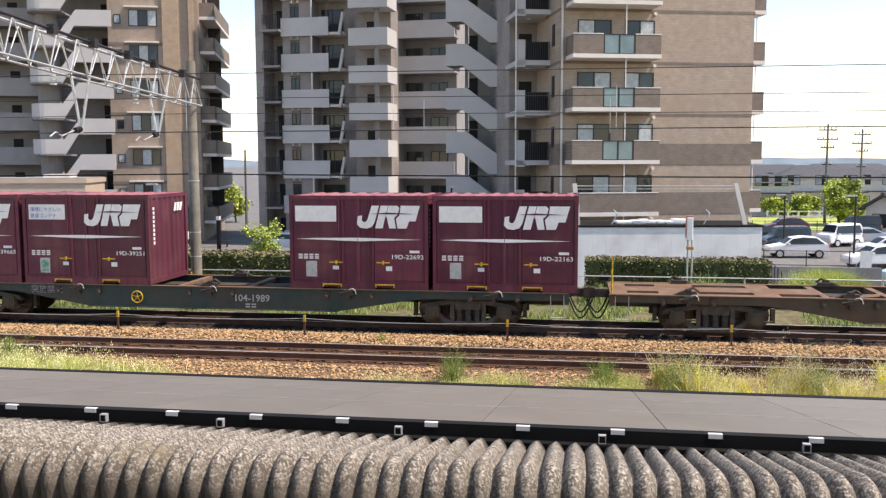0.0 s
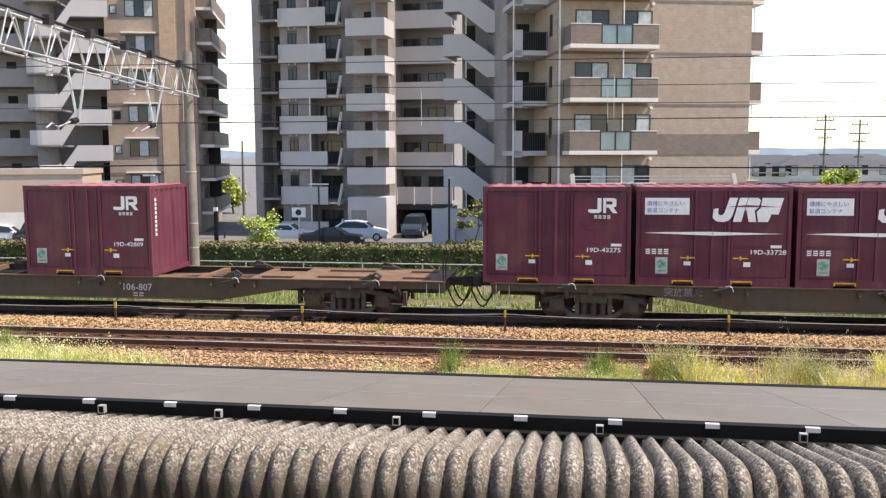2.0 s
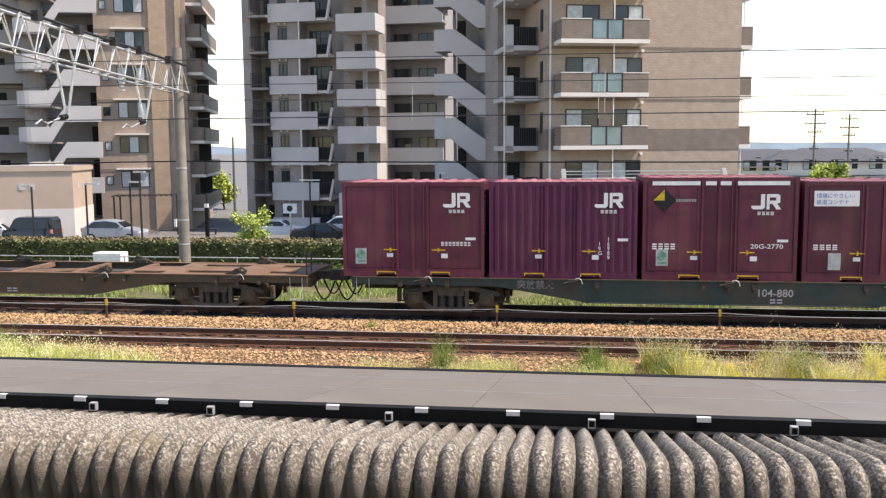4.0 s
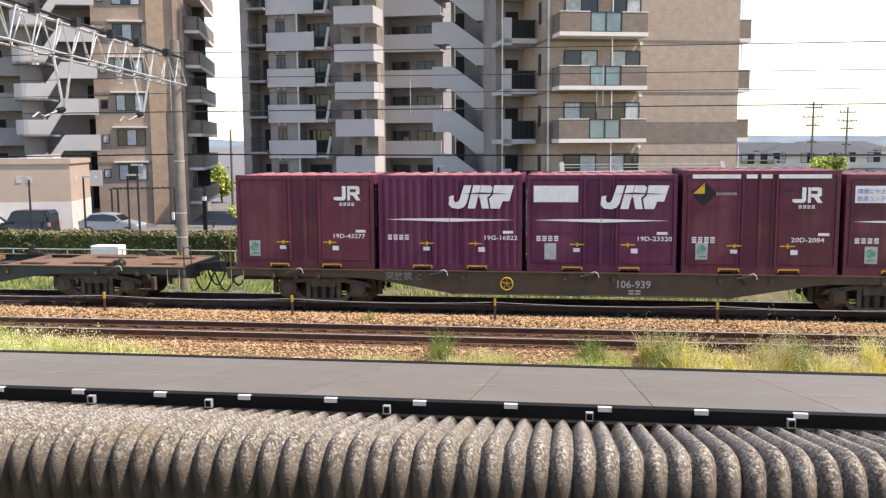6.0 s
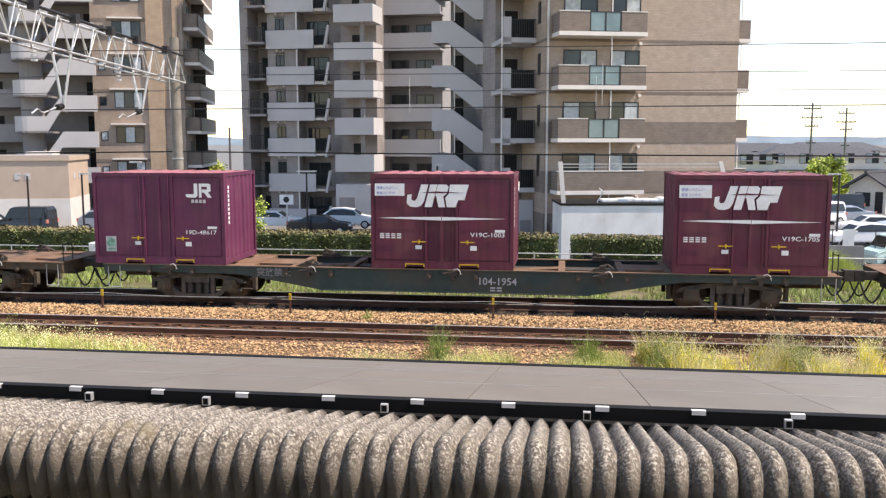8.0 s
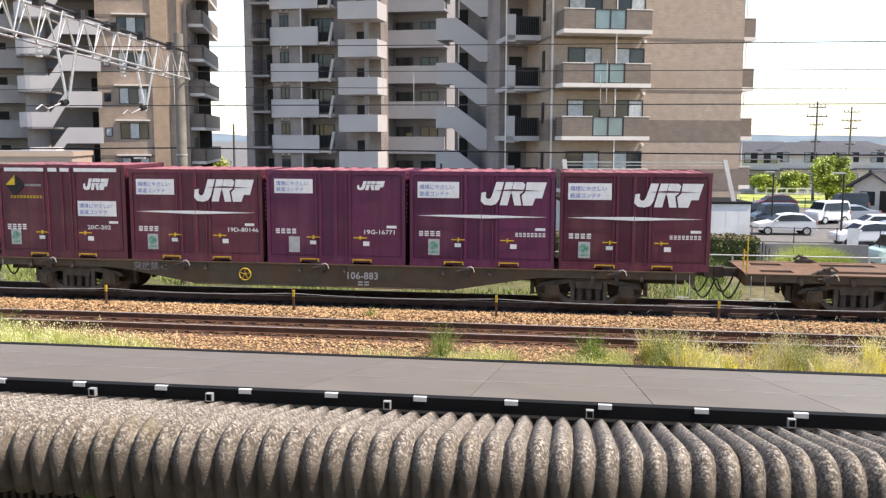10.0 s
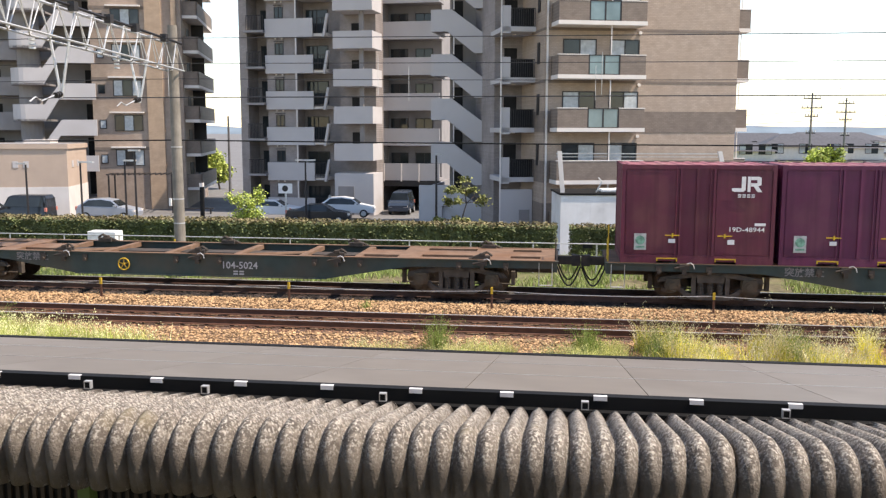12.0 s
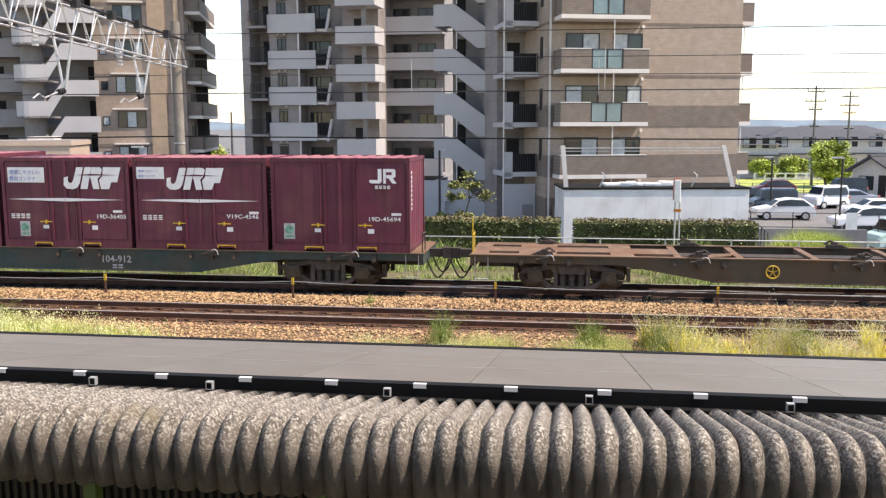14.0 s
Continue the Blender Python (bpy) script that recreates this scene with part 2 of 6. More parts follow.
    red=mat("faded_red_paint", (0.56, 0.20, 0.15), 0.6),
    # near black: shade of recesses put into the colour; also doors and infill
    interior=mat("recess_shade_and_infill", (0.020, 0.019, 0.019), 0.9, vary=0.2),
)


# ---- mesh helpers ----
def box(bm, x0, x1, y0, y1, z0, z1):
    vs = [bm.verts.new(p) for p in ((x0, y0, z0), (x1, y0, z0), (x1, y1, z0), (x0, y1, z0), (x0, y0, z1), (x1, y0, z1), (x1, y1, z1), (x0, y1, z1))]
    for f in ((3, 2, 1, 0), (4, 5, 6, 7), (0, 1, 5, 4), (1, 2, 6, 5), (2, 3, 7, 6), (3, 0, 4, 7)):
        bm.faces.new([vs[i] for i in f])
    return vs


def prism(bm, pts, axis, a, b):
    """Extrude a polygon given in the two other axes along axis from a to b."""
    def at(p, s):
        return {"x": (s, p[0], p[1]), "y": (p[0], s, p[1]), "z": (p[0], p[1], s)}[axis]
    lo, hi = [bm.verts.new(at(p, a)) for p in pts], [bm.verts.new(at(p, b)) for p in pts]
    n = len(pts)
    fs = [bm.faces.new(lo), bm.faces.new(hi)] + [bm.faces.new((lo[i], lo[(i + 1) % n], hi[(i + 1) % n], hi[i])) for i in range(n)]
    bmesh.ops.recalc_face_normals(bm, faces=fs)


def rod(bm, p, q, r, n=8, r2=None):
    """A closed round bar from p to q."""
    p, q = Vector(p), Vector(q)
    m = (q - p).to_track_quat("Z", "Y").to_matrix()
    r2 = r if r2 is None else r2
    ring = [[bm.verts.new(c + m @ Vector((math.cos(2 * math.pi * i / n) * s, math.sin(2 * math.pi * i / n) * s, 0))) for i in range(n)] for c, s in ((p, r), (q, r2))]
    for i in range(n):
        bm.faces.new((ring[0][i], ring[0][(i + 1) % n], ring[1][(i + 1) % n], ring[1][i]))
    bm.faces.new(ring[0][::-1])
    bm.faces.new(ring[1])


def tube(bm, pts, r, n=6):
    """One connected round bar along a line of points."""
    pts = [Vector(p) for p in pts]
    prev = None
    for i, p in enumerate(pts):
        d = (pts[min(i + 1, len(pts) - 1)] - pts[max(i - 1, 0)])
        m = d.to_track_quat("Z", "Y").to_matrix()
        ring = [bm.verts.new(p + m @ Vector((math.cos(2 * math.pi * k / n) * r, math.sin(2 * math.pi * k / n) * r, 0))) for k in range(n)]
        if prev:
            for k in range(n):
                bm.faces.new((prev[k], prev[(k + 1) % n], ring[(k + 1) % n], ring[k]))
        else:
            bm.faces.new(ring[::-1])
        prev = ring
    bm.faces.new(prev)


def plate(bm, xs, ys, holes, z0, z1):
    """A connected plate on a grid of lines, with some cells left open."""
    lo = {(i, j): bm.verts.new((x, y, z0)) for i, x in enumerate(xs) for j, y in enumerate(ys)}
    hi = {(i, j): bm.verts.new((x, y, z1)) for i, x in enumerate(xs) for j, y in enumerate(ys)}
    full = {(i, j) for i in range(len(xs) - 1) for j in range(len(ys) - 1)} - set(holes)
    for i, j in full:
        c = ((i, j), (i + 1, j), (i + 1, j + 1), (i, j + 1))
        bm.faces.new([hi[k] for k in c])
        bm.faces.new([lo[k] for k in reversed(c)])
        for (a, b), nb in (((c[0], c[1]), (i, j - 1)), ((c[1], c[2]), (i + 1, j)), ((c[2], c[3]), (i, j + 1)), ((c[3], c[0]), (i - 1, j))):
            if nb not in full:
                bm.faces.new((lo[a], lo[b], hi[b], hi[a]))


def mesh_of(name, bm, material, smooth=False):
    me = bpy.data.meshes.new(name)
    bm.to_mesh(me)
    bm.free()
    for mm in (material if isinstance(material, (list, tuple)) else [material]):
        me.materials.append(mm)
    if smooth:
        me.shade_smooth()
    return me


def part(name, bm, material, parent=None, label="", smooth=False):
    ob = new(name, mesh_of(name, bm, material, smooth))
    ob.parent = parent
    return tagged(ob, label)


def boxes(name, items, material, parent=None, label="", bevel=0.0):
    bm = bmesh.new()
    for it in items:
        box(bm, *it)
    if bevel:
        bmesh.ops.bevel(bm, geom=bm.edges[:], offset=bevel, segments=1, affect="EDGES")
    return part(name, bm, material, parent, label)


def thing(name, m, label, category, group="", kind=""):
    ob = new(name)
    ob.matrix_basis = m
    return tagged(ob, label, category, group, kind)


def mesh_thing(name, bm, material, label, category, group="", kind="", m=None, smooth=False):
    ob = part(name, bm, material, None, "", smooth)
    if m is not None:
        ob.matrix_basis = m
    return tagged(ob, label, category, group, kind)


FONT_CACHE = {}


def lettering(name, text, height, material, parent, m, align="LEFT"):
    """Flat painted characters, as a mesh."""
    if text not in FONT_CACHE:
        cu = bpy.data.curves.new("letters", "FONT")
        cu.body, cu.size, cu.extrude, cu.align_x, cu.resolution_u = text, 1.0, 0.002, align, 2
        cu.offset, cu.space_line = (0.012, 0.82) if text.isascii() else (0.012, 1.0)
        tmp = bpy.data.objects.new("letters", cu)
        scene.collection.objects.link(tmp)
        dg = bpy.context.evaluated_depsgraph_get()
        me = bpy.data.meshes.new_from_object(tmp.evaluated_get(dg))
        bpy.data.objects.remove(tmp)
        FONT_CACHE[text] = me
    me = FONT_CACHE[text].copy()
    me.transform(Matrix.Scale(height / 0.7, 4))
    me.materials.clear()
    me.materials.append(material)
    ob = new(name, me)
    ob.parent = parent
    ob.matrix_basis = m
    return ob


# ---- ground and tracks ----
LOT = -2.4           # level of the car park beyond the embankment
TRACK_A, TRACK_B = 20.18, 24.25   # middles of the near and the far track


def ground():
    # one sheet: station side, track bed, embankment down to the car park, out to the horizon
    prof = [(-60, -0.75), (14.0, -0.75), (17.0, -0.42), (18.3, -0.26), (19.0, -0.2), (23.35, -0.2), (25.2, -0.2), (25.6, -0.2), (26.6, -0.55), (29, -0.62), (36.5, -0.7), (39.0, -1.6), (41.0, LOT), (3000, LOT)]
    xs = [-2500, -300, -120, -60, -30, 0, 30, 60, 120, 300, 2500]
    bm = bmesh.new()
    rows = [[bm.verts.new((x, y, z)) for x in xs] for y, z in prof]
    for j in range(len(prof) - 1):
        for i in range(len(xs) - 1):
            f = bm.faces.new((rows[j][i], rows[j][i + 1], rows[j + 1][i + 1], rows[j + 1][i]))
            y = prof[j][0]
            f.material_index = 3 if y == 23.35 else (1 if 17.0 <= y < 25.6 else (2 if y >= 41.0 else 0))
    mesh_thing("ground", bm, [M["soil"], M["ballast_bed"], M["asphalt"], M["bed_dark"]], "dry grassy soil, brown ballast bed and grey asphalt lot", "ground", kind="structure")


def rail_profile(s=1.0):
    return [(-0.063, -0.15), (0.063, -0.15), (0.063, -0.138), (0.012, -0.12), (0.012, -0.04), (0.034, -0.032), (0.034, -0.004), (-0.034, -0.004), (-0.034, -0.032), (-0.012, -0.04), (-0.012, -0.12), (-0.063, -0.138)]


def track(y, label, rail_mat="rail_rust", sleeper_mat="sleeper"):
    tr = thing("railway_track", pose(0, y, 0), label, "railway track", "railway tracks", "structure")
    for s in (-0.567, 0.567):
        bm = bmesh.new()
        prism(bm, [(s + a, b) for a, b in rail_profile()], "x", -75, 75)
        rail = part("rail", bm, M[rail_mat], tr, "rust-brown steel rail")
        boxes("running_surface", [(-75, 75, s - 0.03, s + 0.03, -0.004, 0.0)], M["rail_top"], rail, "polished bright rail top")
    bm = bmesh.new()
    prism(bm, [(-1.0, -0.33), (1.0, -0.33), (1.0, -0.17), (0.75, -0.15), (-0.75, -0.15), (-1.0, -0.17)], "x", -0.11, 0.11)
    for s in (-0.567, 0.567):
        box(bm, -0.06, 0.06, s - 0.12, s + 0.12, -0.16, -0.125)
    me = mesh_of("sleeper", bm, M[sleeper_mat])
    for i in range(80):
        sl = new("sleeper", me)
        sl.parent = tr
        sl.location = (-26 + i * 0.61, 0, -0.03)


def stones():
    """Loose ballast stones on the bed, in view between the rails and beside them."""
    rnd = random.Random(3)
    kinds = []
    for k in range(6):
        pts = []
        for p in ((1, 0, 0), (-1, 0, 0), (0, 1, 0), (0, -1, 0), (0, 0, 1), (0, 0, -1), (.6, .6, .5), (-.6, .5, .6), (.5, -.6, .6), (-.6, -.6, .4)):
            pts.append(Vector(p) * rnd.uniform(0.65, 1.1))
        bm = bmesh.new()
        for p in pts:
            bm.verts.new(p)
        bmesh.ops.convex_hull(bm, input=bm.verts[:])
        bm.verts.ensure_lookup_table()
        bm.verts.index_update()
        kinds.append(([tuple(v.co) for v in bm.verts], [[v.index for v in f.verts] for f in bm.faces]))
        bm.free()
    heaps = {"ballast": ([], []), "ballast_rust": ([], []), "ballast_dark": ([], [])}
    for _ in range(62000):
        y = rnd.uniform(17.3, 25.5)
        x = rnd.uniform(-18.7, 10.5)
        if not -0.74 < x / y < 0.40:
            continue
        z = -0.2 if y > 19 else -0.2 - (19 - y) * 0.11
        near = min(abs(y - TRACK_A), abs(y - TRACK_B))
        top = 0.0 if near > 1.05 else -0.015
        if 21.3 < y < 23.0:
            top += 0.05 * math.sin((y - 21.3) / 1.7 * math.pi)
        if abs(near - 0.567) < 0.09:
            continue
        # stones by the far track take the colour with the train's shade in it
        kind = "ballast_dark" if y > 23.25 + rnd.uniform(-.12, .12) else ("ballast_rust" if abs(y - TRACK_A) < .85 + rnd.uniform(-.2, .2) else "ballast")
        vs, fs = heaps[kind]
        n = len(vs)
        r = rnd.uniform(0.020, 0.046)
        vv, ff = kinds[rnd.randrange(6)]
        a = rnd.uniform(0, 6.28)
        ca, sa = math.cos(a) * r, math.sin(a) * r
        for p in vv:
            vs.append((x + p[0] * ca - p[1] * sa, y + p[0] * sa + p[1] * ca, z + top + rnd.uniform(0, 0.01) + p[2] * r * 0.8 + 0.01))
        fs += [[i + n for i in f] for f in ff]
    for kind, words in (("ballast", "loose brown and tan crushed ballast stones"), ("ballast_rust", "rust-dusted ballast stones between the rails"), ("ballast_dark", "oil-stained ballast under the train, coloured darker for its shade")):
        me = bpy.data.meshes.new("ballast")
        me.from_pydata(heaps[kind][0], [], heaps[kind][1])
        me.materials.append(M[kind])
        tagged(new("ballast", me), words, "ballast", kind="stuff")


def blades(name, n, place, height, width, material, label, seed, lean=0.35, heads=0.0):
    """Grass: tapering bent blades, placed by place(rnd) -> x, y, z or None."""
    rnd = random.Random(seed)
    vs, fs = [], []
    for _ in range(n):
        p = place(rnd)
        if p is None:
            continue
        x, y, z, k = p
        hgt, w = height * k * rnd.uniform(0.5, 1.15), width * rnd.uniform(0.7, 1.4)
        a = rnd.uniform(0, 6.28)
        lx, ly = rnd.gauss(0, lean) * hgt, rnd.gauss(0, lean) * hgt
        dx, dy = math.cos(a) * w, math.sin(a) * w
        b = len(vs)
        vs += [(x - dx, y - dy, z), (x + dx, y + dy, z), (x - dx * .7 + lx * .35, y - dy * .7 + ly * .35, z + hgt * .55), (x + dx * .7 + lx * .35, y + dy * .7 + ly * .35, z + hgt * .55), (x + lx, y + ly, z + hgt)]
        fs += [(b, b + 1, b + 3, b + 2), (b + 2, b + 3, b + 4)]
        if heads and rnd.random() < heads:
            for _k in range(9):          # loose seeds of a panicle
                b = len(vs)
                t = Vector((x + lx + rnd.gauss(0, .045), y + ly + rnd.gauss(0, .045), z + hgt - rnd.uniform(-.03, .20)))
                g = rnd.uniform(.006, .013)
                for q in ((-g, 0, -g), (g, 0, -g), (0, g, g), (0, -g, g * 1.5)):
                    vs.append(tuple(t + Vector(q)))
                fs += [(b, b + 1, b + 2), (b, b + 1, b + 3), (b, b + 2, b + 3), (b + 1, b + 2, b + 3)]
    me = bpy.data.meshes.new(name)
    me.from_pydata(vs, [], fs)
    me.materials.append(material)
    return tagged(new(name, me), label, "grass", kind="stuff")


def verge():
    gz = lambda y: -0.26 - max(0.0, 18.3 - y) * 0.11

    def left(r):
        x, y = r.uniform(-13.5, -8.2), r.uniform(17.0, 18.75)
        d = (x + 13.5) / 5.3
        if r.random() < d ** 2 * 0.9 or y > 18.9 - d * 0.9:
            return None
        return x, y, gz(y), 1.0

    def left_hay(r):
        p = left(r)
        return None if p is None else (*p[:3], 1.25)

    def mid(r):
        x, y = r.uniform(-4.5, 3.2), r.uniform(17.0, 18.6)
        if noise.noise(Vector((x * 0.8, y * 1.3, 2))) < -0.02 or y > 17.9 + 0.13 * (x + 4.5):
            return None
        return x, y, gz(y), 0.8 + 0.5 * noise.noise(Vector((x * 1.5, y, 7)))

    tufts = random.Random(77)
    TUFT = [(tufts.uniform(1.6, 8.2), tufts.uniform(17.05, 18.75), tufts.uniform(.07, .17), tufts.uniform(.35, 1.3)) for _ in range(32)]

    def right(r):
        cx, cy, s, k = r.choice(TUFT)
        if r.random() > .45 + (cx - 1.6) / 6:
            return None
        return r.gauss(cx, s), min(18.95, r.gauss(cy, s * .8)), gz(cy), k * r.uniform(.6, 1.1)

    def low(r):
        x, y = r.uniform(1.7, 8.2), r.uniform(17.0, 18.5)
        return (x, y, gz(y), 1.0) if noise.noise(Vector((x * 1.2, y * 1.5, 6))) > -.18 else None

    def clump(cx, cy, s):
        def f(r):
            x, y = r.gauss(cx, s), r.gauss(cy, s * 0.7)
            return x, y, gz(y), max(0.3, 1.1 - abs(x - cx) / s * 0.35)
        return f
    blades("grass_verge", 11000, left, 0.36, 0.005, M["lime"], "light green grass on the track verge", 11)
    blades("dry_grass", 1300, left_hay, 0.42, 0.003, M["straw"], "pale seeding grass on the track verge", 12, heads=0.4)
    blades("grass_verge", 10000, mid, 0.36, 0.005, M["lime"], "sparse green weeds on the ballast edge", 13)
    blades("dry_grass", 7000, mid, 0.40, 0.003, M["straw"], "sparse pale seeding grass on the ballast edge", 14, heads=0.5)
    blades("dry_grass", 3400, right, 0.80, 0.0035, M["cream_seed"], "tall yellow seeding grass beside the track", 15, heads=0.45)
    blades("grass_verge", 6500, right, 0.60, 0.0065, M["lemon"], "green stems in the tall yellow grass", 16, 0.3)
    blades("grass_verge", 4200, low, 0.26, 0.006, M["lemon"], "short yellow-green grass between the tufts", 17, 0.5)
    for i, (cx, cy, s) in enumerate(((-2.55, 18.2, 0.13), (0.55, 18.15, 0.16), (2.0, 18.1, 0.26), (4.6, 18.2, 0.25), (-4.9, 21.95, 0.08), (-13.2, 18.6, 0.3))):
        blades("weed_clump", 230 if i != 4 else 60, clump(cx, cy, s), 0.66 if i != 4 else 0.3, 0.006, M["weed"], "upright green weed clump beside the track", 30 + i, 0.3, 0.5)

    def far(r):
        x, y = r.uniform(-26, 24), r.uniform(27.2, 31.0)
        return (x, y, -0.58, 0.9) if noise.noise(Vector((x * .4, y * .5, 9))) > -.15 else None
    blades("embankment_weeds", 22000, far, 0.26, 0.012, M["weed"], "low green weeds behind the far track", 21, 0.5)

    def fence_weeds(r):
        x, y = r.uniform(-26, 14), r.uniform(31.3, 33.2)
        g = noise.noise(Vector((x * .55, 2, 5)))
        return (x, y, -0.62, .5 + g) if g > .0 else None
    blades("embankment_weeds", 9000, fence_weeds, 0.95, 0.016, M["weed"], "leafy green weeds along the guard fence", 23, 0.45)

    def bright(r):
        x, y = r.gauss(9.0, 0.85), r.gauss(33.5, 0.9)
        d = abs(x - 9.0)
        return (x, y, -0.7, max(.2, 1.1 - d * d * 0.28)) if d < 1.75 else None
    blades("grass_mound", 22000, bright, 1.02, 0.007, M["lime"], "bright green grassy mound by the car park fence", 22, 0.3)


def markers():
    base = boxes("post", [(-0.026, 0.026, -0.02, 0.02, -0.3, 0.22), (-0.045, 0.045, -0.04, 0.04, -0.3, -0.16)], M["rail_rust"], None)
    m0 = thing("marker_post", pose(-12.36, 22.4, 0.06), "rusty orange trackside marker post", "marker post", "trackside posts")
    base.parent = m0
    boxes("cap", [(-0.03, 0.03, -0.024, 0.024, 0.16, 0.33)], M["yellow"], m0, "yellow painted post top")
    for x in (-7.1, -1.75, 3.75):
        copy_thing(m0, pose(x, 22.4, 0.06))
    bm = bmesh.new()
    xs = [-30, -23, -17.6, -12.36, -7.1, -1.75, 3.75, 9, 15]
    line = [(a + (b - a) * k / 6, 22.4, 0.3 - 0.24 * k / 6 * (1 - k / 6)) for a, b in zip(xs, xs[1:]) for k in range(6)]
    tube(bm, line, 0.008, 5)
    mesh_thing("trackside_wire", bm, M["galv"], "thin grey wire strung between marker posts", "wire")


ground()
track(TRACK_A, "empty rusty track on brown ballast")
track(TRACK_B, "grimy oil-stained track, coloured darker for the shade of the freight train", "rail_grime_shade", "sleeper_grime_shade")
stones()
verge()
markers()


# ---- station roofs before the camera ----
NEAR = Matrix.Translation((0, 0, 4.38 * (1 - 1.27))) @ Matrix.Scale(1.27, 4)


def canopy():
    y0, z0, y1 = 5.42, 2.765, 8.75
    slope = -0.187
    c = thing("canopy_roof", NEAR @ pose(0, y0, z0), "grey sheet canopy roof sloping down to the tracks", "canopy roof", kind="structure")
    w = 1.13
    L = y1 - y0
    bm = bmesh.new()
    for k in range(3):
        a, b = L * k / 3 + (0.004 if k else -0.032), L * (k + 1) / 3 - 0.004
        vs = box(bm, -w / 2 + 0.003, w / 2 - 0.003, a, b, -0.03, 0.0)
        for v in vs:
            v.co.z += slope * v.co.y
    me = mesh_of("sheet_panel", bm, M["canopy"])
    for i in range(-9, 10):
        p = new("sheet_panel", me)
        p.parent = c
        p.location = (-0.02 + i * w, 0, 0)
    bm = bmesh.new()
    vs = box(bm, -11, 11, 0, L, -0.05, -0.012)
    for v in vs:
        v.co.z += slope * v.co.y
    part("underlay", bm, M["black_metal"], c, "dark joint underlay")
    for k in (1, 2):
        v = L * k / 3
        bm = bmesh.new()
        for q in box(bm, -11, 11, v - .006, v + .006, .0, .003):
            q.co.z += slope * q.co.y
        part("joint_strip", bm, M["galv"], c, "thin pale joint strip")
    boxes("eave_trim", [(-11, 11, L - 0.03, L + 0.05, slope * L - 0.10, slope * L + 0.012)], M["black_metal"], c, "black eave trim")
    boxes("ridge_beam", [(-11, 11, -0.10, -0.034, -0.11, 0.012), (-11, 11, -0.16, -0.10, -0.16, -0.07)], M["black_metal"], c, "black edge beam")
    for i in range(-10, 11):
        boxes("reflector", [(-.041, 0.041, -0.103, -0.075, -0.014, 0.0145)], M["white"], c, "small white plate").location.x = -0.318 + i * 0.5672
    for x in (-4.42, -3.012, -2.222, -1.075, 0.156, 1.31, 2.51):
        b = boxes("bracket", [(-0.022, -0.017, -0.20, -0.165, -0.030, 0.010), (0.017, 0.022, -0.20, -0.165, -0.030, 0.010), (-0.022, 0.022, -0.20, -0.165, 0.010, 0.016), (-0.022, 0.022, -0.20, -0.165, -0.035, -0.030)], M["galv"], c, "grey bolted bracket")
        b.location = (x, 0, -0.010)
        boxes("bolt", [(-0.017, 0.017, -0.194, -0.17, -0.030, 0.010)], M["black_metal"], b, "dark bolt hole")
        bm = bmesh.new()
        tube(bm, [(-0.085, -0.20, -0.056), (-0.07, -0.20, -0.040), (0.07, -0.20, -0.040), (0.085, -0.20, -0.056)], 0.005, 5)
        part("strap", bm, M["black_metal"], b, "thin dark strap")
    # posts and beam that carry the canopy
    for x in (-8, -3, 2, 7):
        boxes("canopy_post", [(x - .08, x + .08, 1.2, 1.36, -2.41, -0.3), (x - .06, x + .06, 0.0, L - .1, -0.95, -0.72)], M["black_metal"], c, "dark steel canopy post")


def corrugated_roof():
    """A row of corrugated cement sheets bent over the eave, one tube-like wave beside the other."""
    pitch, amp, phase = 0.113, 0.030, -0.007
    prof = [(5.25 - .89 * k / 6, 2.690 + .2106 * .89 * k / 6) for k in range(6)]
    for k in range(0, 15):                     # bend over towards the viewer and a little under
        a = radians(-12.8 + 112.8 * k / 14)
        prof.append((4.325 - .175 * math.sin(a), 2.706 + .175 * math.cos(a)))
    prof += [(4.162, 2.62), (4.183, 2.512)]
    n_sheet = 7
    roof = thing("corrugated_roof", NEAR, "lichen-stained grey corrugated cement roof with a rounded eave", "roof", kind="structure")
    for s in range(-7, 6):
        bm = bmesh.new()
        cols = []
        steps = n_sheet * 14
        off = 0.0015 * (s % 2)
        for i in range(steps + 2):
            x = ((s + i / steps) * n_sheet + 0.5) * pitch + phase
            cr = abs(math.cos(math.pi * (x - phase) / pitch))
            wob = 0.004 * noise.noise(Vector((x * 3, s, 0)))
            col = []
            for j, (y, z) in enumerate(prof):
                if j == 0:
                    d = Vector((0, prof[1][0] - y, prof[1][1] - z))
                elif j == len(prof) - 1:
                    d = Vector((0, y - prof[j - 1][0], z - prof[j - 1][1]))
                else:
                    d = Vector((0, prof[j + 1][0] - prof[j - 1][0], prof[j + 1][1] - prof[j - 1][1]))
                nrm = Vector((0, d.z, -d.y)).normalized()
                lip = min(1.0, max(0.0, (j - 15) / 7))      # waves flatten towards the lip
                q = Vector((x, y, z)) + nrm * (amp * (1 - .30 * lip) * (2.0 * cr ** (0.95 - .25 * lip) - 1.15) + off + wob)
                col.append(bm.verts.new(q))
            cols.append(col)
        for a, b in zip(cols, cols[1:]):
            for j in range(len(prof) - 1):
                bm.faces.new((a[j], a[j + 1], b[j + 1], b[j]))
        ext = bmesh.ops.solidify(bm, geom=bm.faces[:], thickness=0.007)
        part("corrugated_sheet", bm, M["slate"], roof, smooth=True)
    # wall below the eave with fine upright ribs, a green post and a rail
    w = thing("ribbed_wall", NEAR @ pose(0, 4.42, 0), "dark ribbed metal wall below the roof edge", "wall", kind="structure")
